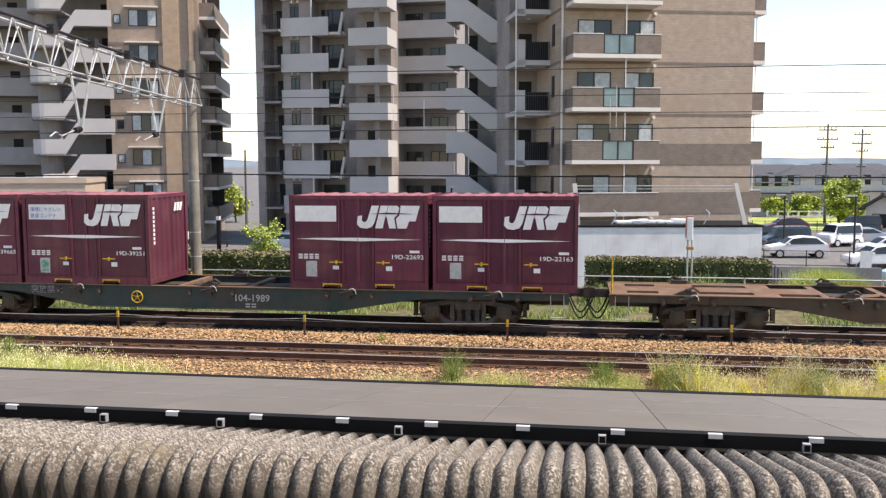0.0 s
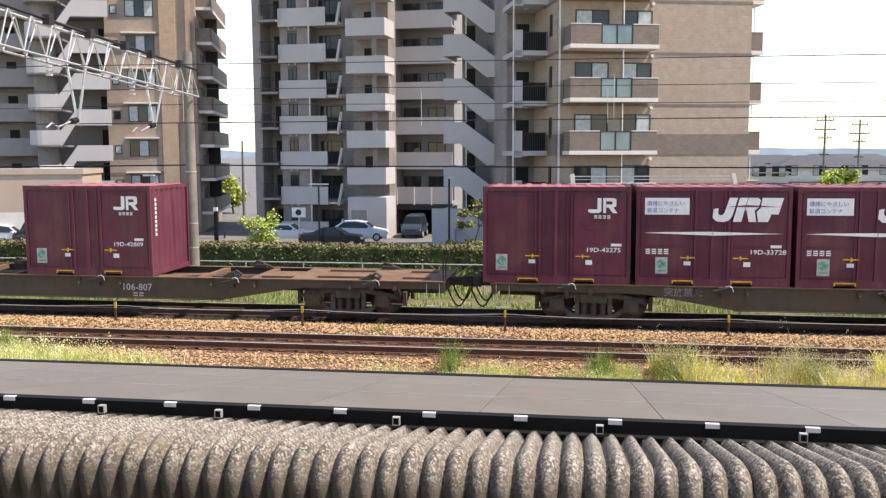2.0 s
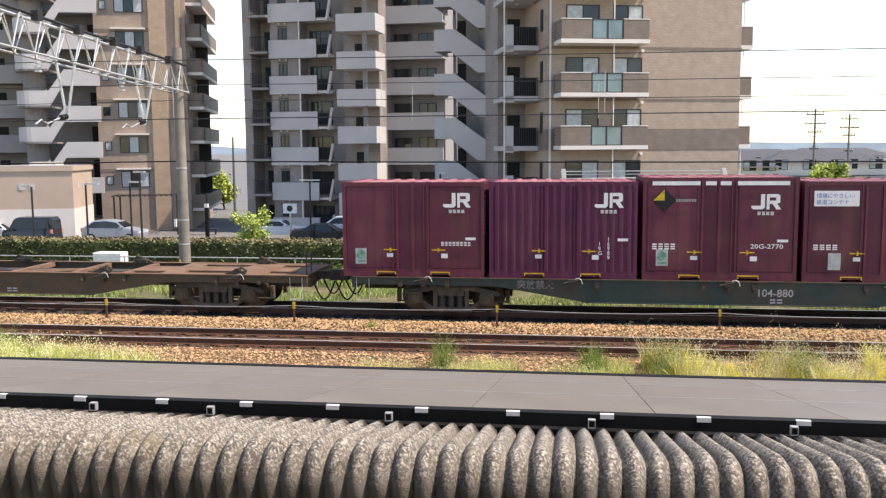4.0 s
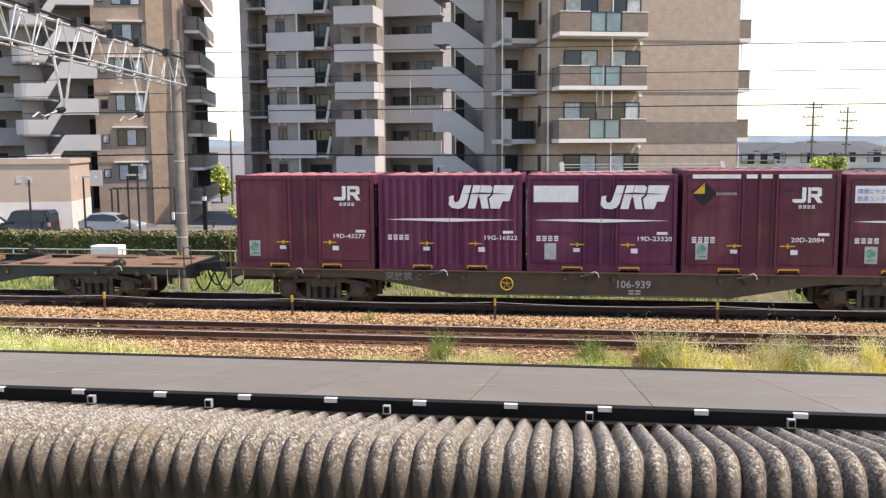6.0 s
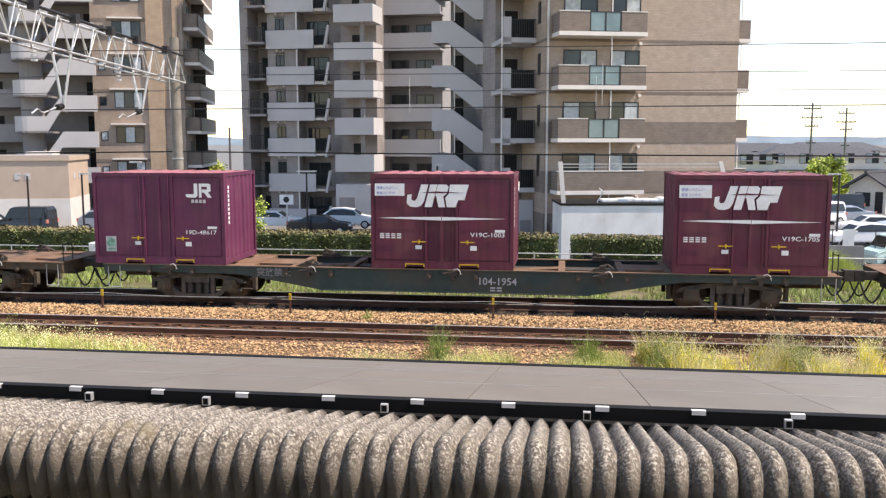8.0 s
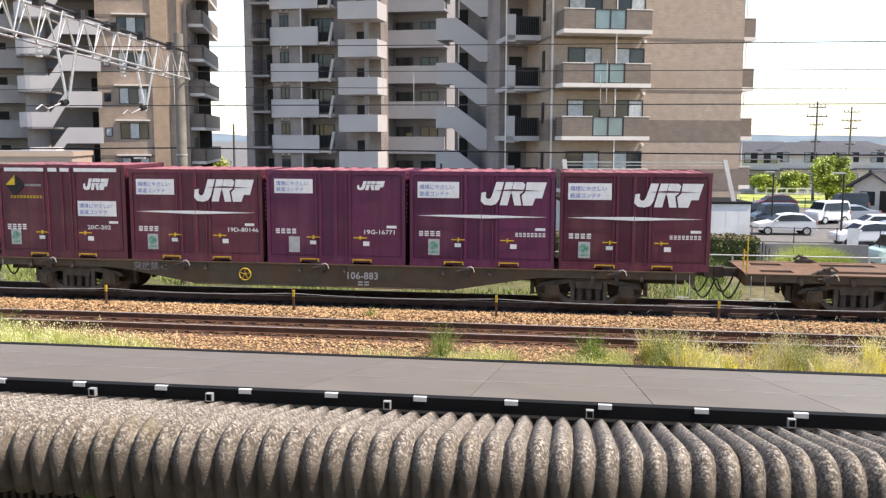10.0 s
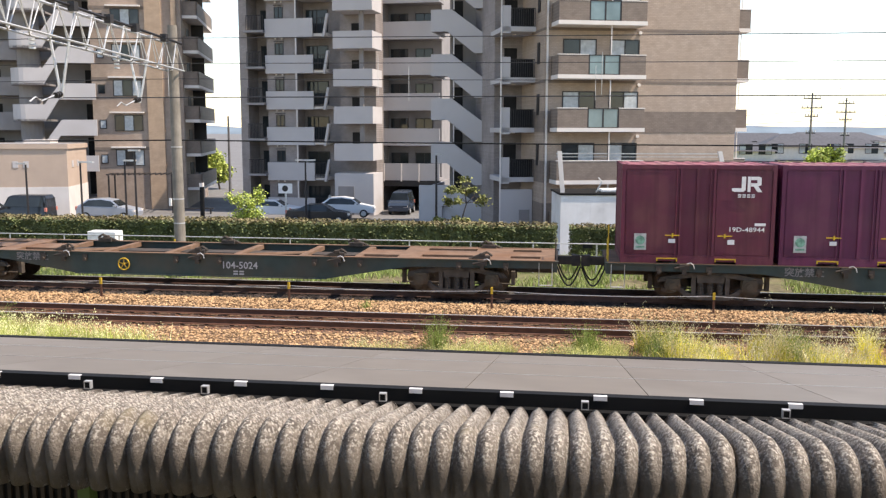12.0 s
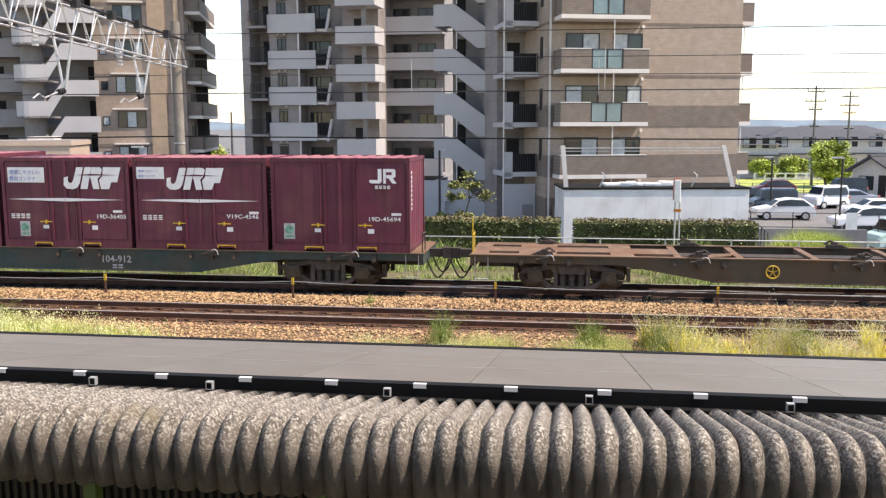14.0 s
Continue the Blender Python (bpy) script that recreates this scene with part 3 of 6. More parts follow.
    boxes("wall_sheet", [(-6, 6, 0.0, 0.06, 0.341, 2.55)], M["black_metal"], w)
    bm = bmesh.new()
    for i in range(220):
        x = -6 + i * 0.05
        box(bm, x, x + 0.022, -0.015, 0.0, 0.341, 2.5)
    part("ribs", bm, M["grime"], w, "dark upright ribs")
    for x in (-2.545, -1.26):
        boxes("green_post", [(x - .035, x + .035, -0.10, -0.02, 0.341, 2.5)], M["post_green"], w, "green steel post")
    boxes("lower_rail", [(-6, 5, -0.06, -0.02, 2.14, 2.18)], M["galv"], w, "grey rail")


def station_building():
    """Unseen masses added to block sky light from the camera side: a wall at the back, a deep eave above, a floor under
    foot.
    """
    b = thing("station_building", pose(0, 0, 0), "unseen plain wall, eave and floor added to block sky light", "building", kind="structure")
    boxes("rear_wall", [(-16, 16, -3.3, -3.0, -0.75, 6.6)], M["plaster"], b, "added unseen wall behind the camera")
    boxes("eave", [(-16, 16, -3.3, 0.9, 6.6, 6.85)], M["plaster"], b, "added unseen eave above the camera")
    boxes("walkway", [(-16, 16, -3.0, 1.1, 2.6, 2.8)], M["plaster"], b, "added unseen slab below the camera")
    boxes("walkway_wall", [(-16, 16, 0.95, 1.1, -0.75, 2.6)], M["plaster"], b, "added unseen wall below the slab")


canopy()
corrugated_roof()
station_building()


# ---- buildings ----
TURN = 16.0                       # the blocks stand turned by this against the track
FLOOR = 2.9


def window(parent, u0, u1, z0, z1, v, panes=2, teal=False, deep=0.05, label="dark-framed sliding window", dark=False):
    """A framed sliding window on a wall plane v, facing the railway."""
    f = 0.06
    xs = [u0, u0 + f]
    for k in range(1, panes):
        u = u0 + (u1 - u0) * k / panes
        xs += [u - f / 2, u + f / 2]
    xs += [u1 - f, u1]
    bm = bmesh.new()
    plate(bm, xs, [z0, z0 + f, z1 - f, z1], [(2 * k + 1, 1) for k in range(panes)], v - deep, v + 0.02)
    for q in bm.verts:
        q.co = (q.co.x, q.co.z, q.co.y)
    bmesh.ops.reverse_faces(bm, faces=bm.faces[:])
    w = part("window", bm, M["dark_frame"], parent, label)
    for k in range(panes):
        a, b = u0 + (u1 - u0) * k / panes + f / 2, u0 + (u1 - u0) * (k + 1) / panes - f / 2
        boxes("pane", [(a, b, v - 0.02, v - 0.01, z0 + f, z1 - f)], M["teal_pane"] if teal else (M["curtain"] if not dark and (k + int(u0 * 7 + z0)) % 2 else M["pane"]), w)
    return w


def balcony(parent, u0, u1, v0, v1, z, glass=None, mat_p="brown_tile", height=1.06, slab=0.22, soffit=True):
    """A slab with parapet walls in front (v0) and at both ends; z is the underside."""
    b = boxes("balcony", [(u0 - 0.03, u1 + 0.03, v0 - 0.03, v1, z, z + slab)], M["slab"], parent, "white-edged balcony slab")
    t = 0.13
    zz, zt = z + slab, z + slab + height
    it = [(u0, u0 + t, v0, v1, zz, zt), (u1 - t, u1, v0, v1, zz, zt)]
    if glass:
        g0, g1 = glass
        it += [(u0 + t, g0, v0, v0 + t, zz, zt), (g1, u1 - t, v0, v0 + t, zz, zt)]
        gl = boxes("glass_panel", [(g0 + .05, (g0 + g1) / 2 - .02, v0 + .03, v0 + .05, zz + .05, zt - .03), ((g0 + g1) / 2 + .02, g1 - .05, v0 + .03, v0 + .05, zz + .05, zt - .03)], M["teal_pane"], b, "frosted teal glass panel")
        f = .08
        boxes("panel_frame", [(g0, g1, v0 + .01, v0 + .07, zt - .03, zt + .02), (g0, g1, v0 + .01, v0 + .07, zz, zz + .05), (g0, g0 + f, v0 + .01, v0 + .07, zz, zt), (g1 - f, g1, v0 + .01, v0 + .07, zz, zt), ((g0 + g1) / 2 - f / 2, (g0 + g1) / 2 + f / 2, v0 + .01, v0 + .07, zz, zt)], M["dark_frame"], b, "dark metal frame")
    else:
        it.append((u0 + t, u1 - t, v0, v0 + t, zz, zt))
    for i in it:
        boxes("parapet", [i], M[mat_p], b)
    for a, c in (((u0 - .02, glass[0]), (glass[1], u1 + .02)) if glass else ((u0 - .02, u1 + .02),)):
        boxes("cap", [(a, c, v0 - .02, v0 + t + .02, zt, zt + .05)], M["slab"], b, "thin white parapet cap")
    return b


def railing(parent, u0, u1, v, z0, z1):
    it = [(u0, u1, v, v + .04, z1 - .05, z1), (u0, u1, v, v + .04, z0, z0 + .04)]
    n = max(2, int((u1 - u0) / 0.13))
    r = boxes("railing", it, M["dark_frame"], parent, "dark metal balustrade")
    if parent.parent is None:
        for k in range(n + 1):
            boxes("baluster", [(u0 + (u1 - u0) * k / n - .012, u0 + (u1 - u0) * k / n + .012, v, v + .04, z0, z1)], M["dark_frame"], r)
    else:
        bm = bmesh.new()
        for k in range(n + 1):
            box(bm, u0 + (u1 - u0) * k / n - .012, u0 + (u1 - u0) * k / n + .012, v, v + .04, z0, z1)
        tagged(part("baluster", bm, M["dark_frame"], parent), "thin dark balusters", kind="stuff")
    return r


def apartment_main():
    Z0 = 1.36                                     # underside of the lowest balcony slab
    b = thing("apartment_block", pose(-0.44, 51.5, 0, 0, 0, TURN), "tall brown-tiled apartment block with balconies and open stairs", "apartment building")
    top = 21.5
    # right wing: wall in tan and brown bands
    boxes("wall", [(-0.75, 10.75, 0, 12, LOT, top)], M["tan_tile"], b, "tan tiled wall")
    bands = [(-0.78, 10.78, -0.025, 3, 4.22, 5.42), (-0.78, 10.78, -0.025, 3, 1.38, 2.62), (-0.78, 10.78, -0.025, 3, LOT, 0.2)]
    for k in range(0, 6):
        bands.append((-0.78, 10.78, -0.02, 3, 7.0 + FLOOR * k, 7.14 + FLOOR * k))
    for it in bands:
        boxes("dark_band", [it], M["brown_tile"], b, "darker brown tile band")
    for k in range(-1, 6):
        z = Z0 + FLOOR * (k + 0)
        balcony(b, -0.36, 4.62, -1.5, 0, z, (1.34, 3.16) if k >= 1 else None)
        if k >= -1:
            for a, c in ((0.3, 2.25), (3.05, 4.78)):
                window(b, a, c, z + FLOOR - 1.95, z + FLOOR - 0.62, 0.0, 2)
            boxes("drainpipe", [(2.62, 2.68, -1.42, -1.36, z + 1.28, z + FLOOR)], M["slab"], b)
            bm = bmesh.new()
            rod(bm, (4.78, -0.14, z - 0.25), (4.78, 0.0, z - 0.25), 0.10, 10)
            part("vent_hood", bm, M["slab"], b, "small round white vent hood")
        # end balcony on the far side
        balcony(b, 9.3, 11.95, 1.0, 3.4, z + 0.02, None)
        boxes("railing_post", [(11.4, 11.45, 1.06, 1.10, z + 1.28, z + FLOOR)], M["slab"], b)
    boxes("downpipe", [(-0.66, -0.56, -0.12, -0.02, LOT, top)], M["slab"], b, "pale downpipe")
    # dark recessed balconies between wing and stairs
    boxes("recess_wall", [(-2.5, -0.75, 5.4, 12, LOT, top)], M["wing_tile"], b, "brown recessed wall")
    boxes("recess_foot", [(-2.75, -0.8, 2.2, 2.4, LOT, 0.85)], M["parapet"], b, "pale ground floor wall")
    boxes("foot_door", [(-1.6, -0.95, 2.17, 2.2, LOT, -0.35)], M["grey_wall"], b, "grey service door")
    for k in range(0, 6):
        z = Z0 + FLOOR * k - 0.05
        s = boxes("balcony", [(-2.75, -0.75, 2.0, 5.4, z, z + 0.28)], M["parapet"], b, "pale recessed balcony slab")
        railing(s, -2.55, -0.8, 2.06, z + 0.28, z + 1.35)
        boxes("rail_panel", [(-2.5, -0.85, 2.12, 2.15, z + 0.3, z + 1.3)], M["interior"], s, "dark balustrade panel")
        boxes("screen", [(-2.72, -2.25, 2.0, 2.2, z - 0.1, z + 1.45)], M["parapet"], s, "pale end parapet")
        # flat dark panel paints the shade of the doorway
        boxes("door", [(-1.9, -1.1, 5.36, 5.42, z + 0.28, z + 2.25)], M["interior"], b, "dark panel coloured as a shaded doorway")
        boxes("side_window", [(-0.80, -0.73, 1.0, 1.5, z + 1.0, z + 2.2)], M["dark_frame"], b, "narrow dark window")
        bm = bmesh.new()
        rod(bm, (-1.7, 3.6, z - 0.06), (-1.7, 3.6, z), 0.13, 10)
        part("ceiling_lamp", bm, M["slab"], s, "round white ceiling lamp")
    boxes("pipe", [(-2.85, -2.78, 1.92, 1.99, LOT, top)], M["slab"], b, "white downpipe")
    boxes("roof", [(-0.75, 10.75, 0, 12, top, top + .3)], M["grey_wall"], b, "flat grey roof")


def apartment_wing():
    b = thing("apartment_wing", pose(-14.71, 69.46, 0, 0, 0, -4), "grey and brown apartment wing with pale parapets and open zigzag stairs", "apartment building")
    top = 24.0
    # left part with small balconies and long parapets
    boxes("wall", [(-11.95, -3.6, 3.6, 14, LOT, top)], M["wing_tile"], b, "brown tiled wall")
    boxes("bay_wall", [(-9.75, -7.15, 2.0, 3.6, LOT, top)], M["wing_tile"], b, "brown tiled bay wall")
    boxes("corner_wall", [(-11.95, -11.25, 1.5, 3.6, LOT, top)], M["wing_tile"], b)
    for k in range(-1, 7):
        z = .44 + FLOOR * k
        s = boxes("balcony", [(-11.4, -9.7, 1.1, 3.6, z + .12, z + .3)], M["grey_wall"], b, "grey balcony slab")
        railing(s, -11.2, -9.75, 1.2, z + .3, z + 1.5)
        window(b, -10.9, -9.85, z + .4, z + 2.15, 3.58, 2, dark=True)
        window(b, -9.05, -8.3, z + 1.28, z + 2.2, 2.0, 2, dark=True)
        boxes("window_hood", [(-9.1, -8.25, 1.88, 2.0, z + 2.3, z + 2.35)], M["dark_frame"], b)
        for u in (-9.0, -8.45):
            boxes("wall_lamp", [(u, u + .12, 1.86, 2.0, z + 2.5, z + 2.62)], M["slab"], b, "small white wall lamp")
        p = boxes("parapet", [(-9.75, -5.65, 1.6, 1.75, z - .25, z + 1.22)], M["parapet"], b, "pale long parapet")
        boxes("slab", [(-7.1, -4.5, 1.75, 3.6, z - .2, z + .05)], M["slab"], p)
        railing(p, -5.6, -4.6, 1.62, z + .0, z + 1.25)
        window(b, -6.9, -5.0, z + .2, z + 2.1, 3.58, 2, dark=True)
        boxes("pipe", [(-7.1, -7.0, 1.45, 1.55, z + 1.22, z + 2.65)], M["slab"], b)
        bm = bmesh.new()
        prism(bm, [(-4.75, z - .3), (-4.55, z - .3), (-4.2, z + 1.5), (-4.4, z + 1.5)], "y", 1.3, 1.6)
        part("brace", bm, M["parapet"], b, "pale slanted brace")
    # projecting stack
    boxes("stack_wall", [(-3.6, -.6, 2.4, 14, LOT, top)], M["wing_tile"], b, "brown wall behind the balcony stack")
    for k in range(0, 8):
        z = 1.94 + FLOOR * (k)
        s = boxes("balcony", [(-3.3, -.1, -.2, 2.4, z, z + .18)], M["parapet"], b, "projecting balcony slab")
        boxes("parapet", [(-3.3, -.1, -.34, -.2, z - .02, z + 1.32)], M["parapet"], s, "pale projecting balcony parapet")
        boxes("side_parapet", [(-.24, -.1, -.2, 2.4, z + .18, z + 1.32)], M["parapet"], s, "pale side parapet")
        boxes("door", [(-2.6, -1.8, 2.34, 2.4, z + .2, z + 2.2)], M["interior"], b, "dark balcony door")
        boxes("pillar", [(-1.35, -1.05, .3, .6, z + .18, z + FLOOR)], M["grey_wall"], b, "grey pillar")
    boxes("foot_wall", [(-3.3, -.1, -.3, 2.4, LOT, .92)], M["parapet"], b, "pale ground floor wall")
    boxes("service_door", [(-3.0, -1.7, -.36, -.3, LOT, -.1)], M["grey_wall"], b, "grey service door")
    # corridor part
    boxes("corridor_wall", [(-.6, 4.0, 6.4, 14, .1, top)], M["grey_wall"], b, "grey corridor wall")
    for k in range(0, 8):
        z = .16 + FLOOR * k
        s = boxes("corridor_slab", [(-1.2, 4.2, 4.7, 6.4, z, z + .2)], M["grey_wall"], b, "corridor slab")
        boxes("parapet", [(-1.2, 4.2, 4.56, 4.7, z - .02, z + 1.4)], M["parapet"], s, "pale corridor parapet")
        for a in (-.4, 1.75):
            window(b, a, a + 1.5, z + 1.1, z + 2.25, 6.38, 2, dark=True)
        if k < 1:
            for u in (-.6, .9, 2.4):
                boxes("pipe", [(u, u + .09, 4.4, 4.5, z - .1, z + 1.4)], M["slab"], b)
    # back wall colour carries the shade inside the garage
    boxes("garage_wall", [(-.6, 4.0, 9.5, 10, LOT, .1)], M["interior"], b, "garage back wall, coloured near black for shade")
    boxes("garage_lintel", [(-.9, 4.2, 4.5, 5.0, -.35, .14)], M["dark_frame"], b, "dark garage lintel")
    for u in (.2, 2.2):
        boxes("tube_lamp", [(u, u + 1.2, 7.0, 7.1, -.3, -.24)], M["slab"], b, "pale tube lamp")
    boxes("garage_pier", [(-.9, -.6, 4.6, 10, LOT, .1), (3.9, 4.3, 4.6, 10, LOT, .1)], M["grey_wall"], b, "grey garage pier")
    # open stair flights
    boxes("stair_core", [(7.3, 11.6, -6.7, -4.5, LOT, top)], M["grey_wall"], b, "grey stair core wall")
    boxes("stair_side", [(11.2, 11.6, -8.4, -6.7, LOT, top)], M["grey_wall"], b)
    for k in range(-1, 7):
        z = 2.12 + FLOOR * k
        bm = bmesh.new()
        prism(bm, [(6.45, z), (7.55, z), (9.4, z - 1.45), (11.0, z - 1.45), (11.0, z - .04), (9.85, z - .04), (7.85, z + 1.42), (6.45, z + 1.42)], "y", -8.95, -8.8)
        st = part("stair_parapet", bm, M["parapet"], b, "pale zigzag stair parapet")
        bm = bmesh.new()
        prism(bm, [(6.45, z + .2), (7.5, z + .2), (9.4, z - 1.25), (11.0, z - 1.25), (11.0, z - 1.4), (9.35, z - 1.4), (7.5, z + .05), (6.45, z + .05)], "y", -8.8, -7.2)
        part("flight", bm, M["grey_wall"], st, "grey stair flight")
        boxes("side_parapet", [(6.45, 6.59, -8.8, -5.0, z, z + 1.42)], M["parapet"], st, "pale side parapet")
        # flat dark panels paint the shade of the openings, no hole behind
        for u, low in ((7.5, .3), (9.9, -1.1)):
            boxes("opening", [(u, u + .7, -6.75, -6.7, z + low, z + low + 1.95)], M["interior"], b, "dark panel coloured as a shaded opening")
        boxes("post", [(7.95, 8.02, -8.9, -8.83, z + 1.42, z + 2.9)], M["slab"], b, "thin white post")
    boxes("stair_foot", [(5.6, 7.2, -8.9, -8.6, LOT, .6), (7.2, 11.6, -8.7, -8.5, LOT, -0.55)], M["parapet"], b, "pale stair foot wall")
    boxes("foot_window_frame", [(9.6, 11.2, -8.78, -8.7, -1.95, -.7)], M["dark_frame"], b, "dark window frame")
    boxes("foot_window", [(9.9, 10.5, -8.8, -8.77, -1.8, -1.2), (10.6, 11.1, -8.8, -8.77, -1.8, -1.2)], M["curtain"], b, "pale pane")
    boxes("roof", [(-11.95, 4.2, 2, 14, top, top + .3), (6.4, 11.6, -8.9, -4.5, top, top + .3)], M["grey_wall"], b, "flat grey roof")


def apartment_tower():
    b = thing("apartment_tower", pose(-39, 70.8, 0, 0, 0, TURN), "tan tiled apartment tower with curved white stair parapets", "apartment building")
    top = 21.5
    boxes("wall", [(0, 7.35, 0, 16, LOT, top)], M["tower_tile"], b, "tan tiled wall")
    boxes("pilaster", [(4.45, 5.75, -.25, 0, LOT, top)], M["ochre_tile"], b, "ochre tiled pilaster")
    boxes("pilaster", [(6.6, 7.0, -.3, 0, LOT, top)], M["ochre_tile"], b, "ochre tiled pilaster")
    bands = [(-.02, 4.45, -.03, 1, 2.6 + FLOOR * 2 * k, 2.85 + FLOOR * 2 * k) for k in range(-1, 4)]
    for it in bands:
        boxes("dark_band", [it], M["brown_tile"], b, "darker brown tile band")
    for k in range(-1, 6):
        z = 4.2 + FLOOR * (k - 0)
        window(b, 1.7, 4.0, z, z + 1.35, 0, 3)
        boxes("awning", [(1.4, 4.15, -.45, 0, z + 1.5, z + 1.62)], M["slab"], b, "white window awning")
        window(b, 0.5, 1.05, z + .2, z + 0.95, 0, 1)
    # side balconies on the face turned to the gap
    for k in range(-1, 6):
        z = 2.05 + FLOOR * k
        s = boxes("balcony", [(7.35, 8.6, .8, 12.6, z, z + .25)], M["slab"], b, "white-edged side balcony")
        boxes("parapet", [(8.48, 8.6, .8, 12.6, z + .25, z + 1.4), (7.35, 8.6, .8, .92, z + .25, z + 1.4), (7.35, 8.6, 12.5, 12.6, z + .25, z + 1.4)], M["brown_tile"], s, "brown balcony parapet")
        for v in (3.0, 8.5):
            boxes("window", [(7.33, 7.40, v, v + 1.8, z + .3, z + 2.3)], M["dark_frame"], b, "dark balcony door")
        boxes("divider", [(7.4, 8.5, 6.0, 6.12, z + 1.3, z + FLOOR)], M["dark_frame"], b)
    # corridor wing with curved stairs
    boxes("wall", [(-14, 0, 3.5, 16, LOT, top)], M["grey_wall"], b, "grey corridor wall")
    for k in range(-1, 7):
        z = 2.12 + FLOOR * k
        bm = bmesh.new()
        uc, r = -3.0, 1.9
        ring = []
        for j in range(13):
            a = math.pi / 2 * 0 + math.pi * j / 12
            ring.append((uc - 1.7 - r * math.sin(a) * 0.75, -0.3 - r * math.cos(a)))
        outer = [(uc - .2, -0.3 - r)] + ring
        inner = [(uc - .2, -0.3 - r + .14)] + [(x + .14 * (1 if 0 < i < 12 else 0), y + (.14 if i < 6 else -.14)) for i, (x, y) in enumerate(ring)]
        for (pa, pb), (qa, qb) in zip(zip(outer, outer[1:]), zip(inner, inner[1:])):
            q = [bm.verts.new((*pp, zz)) for zz in (z, z + 1.32) for pp in (pa, pb, qb, qa)]
            for f in ((0, 3, 2, 1), (4, 5, 6, 7), (0, 1, 5, 4), (1, 2, 6, 5), (2, 3, 7, 6), (3, 0, 4, 7)):
                bm.faces.new([q[i] for i in f])
        bmesh.ops.remove_doubles(bm, verts=bm.verts[:], dist=.001)
        s = part("curved_parapet", bm, M["parapet"], b, "curved pale stair parapet")
        bm = bmesh.new()
        prism(bm, [(p[0], p[1]) for p in outer] + [(uc - .2, 1.6)], "z", z - .02, z + .14)
        part("landing", bm, M["grey_wall"], s)
        bm = bmesh.new()
        prism(bm, [(uc - .2, z), (uc + .9, z + 1.72), (.75, z + 1.72), (.75, z + 3.0), (uc + 1.05, z + 3.0), (uc - .2, z + 1.32)], "y", -0.3 - r, -0.16 - r)
        part("stair_parapet", bm, M["parapet"], b, "pale sloping stair parapet")
        boxes("parapet", [(-14, -5.5, 1.5, 1.65, z - .6, z + .75)], M["grey_wall"], b, "grey corridor parapet")
        boxes("slab", [(-14, 0, 1.5, 3.5, z - .75, z - .6)], M["grey_wall"], b)
        for ua, ub in ((-1.3, -.6), (-9, -8.2), (-12, -11)):
            boxes("door", [(ua, ub, 3.45, 3.5, z - .5, z + 1.5)], M["interior"], b, "dark door")
        bm = bmesh.new()
        rod(bm, (uc - 1.9, 0.2, z - FLOOR + 1.3), (uc - 1.9, 0.2, z), 0.9, 16)
        part("stair_core", bm, M["grey_wall"], b, smooth=False)
    boxes("roof", [(-14, 7.35, 0, 16, top, top + .3)], M["grey_wall"], b, "flat grey roof")
    # entrance pergola
    p = thing("pergola", pose(-36.2, 67.2, LOT, 0, 0, TURN), "dark metal entrance pergola", "pergola")
    boxes("roof_slats", [(k * .42, k * .42 + .1, 0, 2.6, 3.1, 3.2) for k in range(13)], M["dark_frame"], p)
    for u in (.1, 5.0):
        for v in (.1, 2.4):
            boxes("post", [(u, u + .12, v, v + .12, 0, 3.1)], M["dark_frame"], p)
    boxes("bench", [(5.3, 8.4, -1.0, -.6, .4, .5), (5.5, 5.6, -1, -.6, 0, .4), (8.1, 8.2, -1, -.6, 0, .4)], M["dark_frame"], p)


def pink_house():
    b = thing("annex_building", pose(-34.4, 58.6, 0, 0, 0, TURN), "low cream annex building with a flat roof", "building")
    boxes("wall", [(-14, 0, 0, 5.5, LOT, 3.0)], M["cream"], b, "cream rendered wall")
    boxes("lower_wall", [(-14.02, 0.02, -.03, 5.53, LOT, 0.35)], M["slab"], b, "paler lower wall")
    boxes("parapet", [(-14.1, 0.1, -.1, 5.6, 3.0, 3.32)], M["cream"], b, "roof edge")
    boxes("roof", [(-14, 0, 0, 5.5, 3.3, 3.36)], M["grey_wall"], b, "flat roof")
    boxes("skylight", [(-3.4, -1.6, 2, 4, 3.36, 3.6)], M["slab"], b)
    for u in (-3.6, -2.9):
        boxes("vent", [(u, u + .35, -.04, 0, 1.7, 2.15)], M["parapet"], b, "small square vent")
    for v in (1.2, 2.6):
        boxes("vent", [(0, .04, v, v + .4, 1.7, 2.15)], M["parapet"], b, "small square vent")


def shed():
    b = thing("machine_shed", pose(-0.1, 45.4, 0, 0, 0, 8), "white-sided flat shed with a black roof edge", "shed")
    boxes("wall", [(0, 9.35, 0, 3.6, LOT, 1.1)], M["white_wall"], b)
    for k in range(14):
        boxes("siding_seam", [(0.66 * k + .2, 0.66 * k + .207, -.006, 0.002, LOT, 1.1)], M["white_wall"], b)
    boxes("roof_edge", [(-.06, 9.41, -.06, 3.66, 1.1, 1.2)], M["black_metal"], b, "black roof edge")
    for u in (0.05, 8.55):
        k = .54 * (1 if u > 1 else .35)
        bm = bmesh.new()
        prism(bm, [(u, 1.2), (u + .22, 1.2), (u + .22 - k, 3.3), (u - k, 3.3)], "y", .5, .6)
        part("brace", bm, M["slab"], b, "white slanted brace")
    boxes("top_rail", [(-.2, 8.1, .52, .57, 3.15, 3.2), (-.2, 8.1, .52, .57, 3.0, 3.03)], M["galv"], b, "thin white top rail")
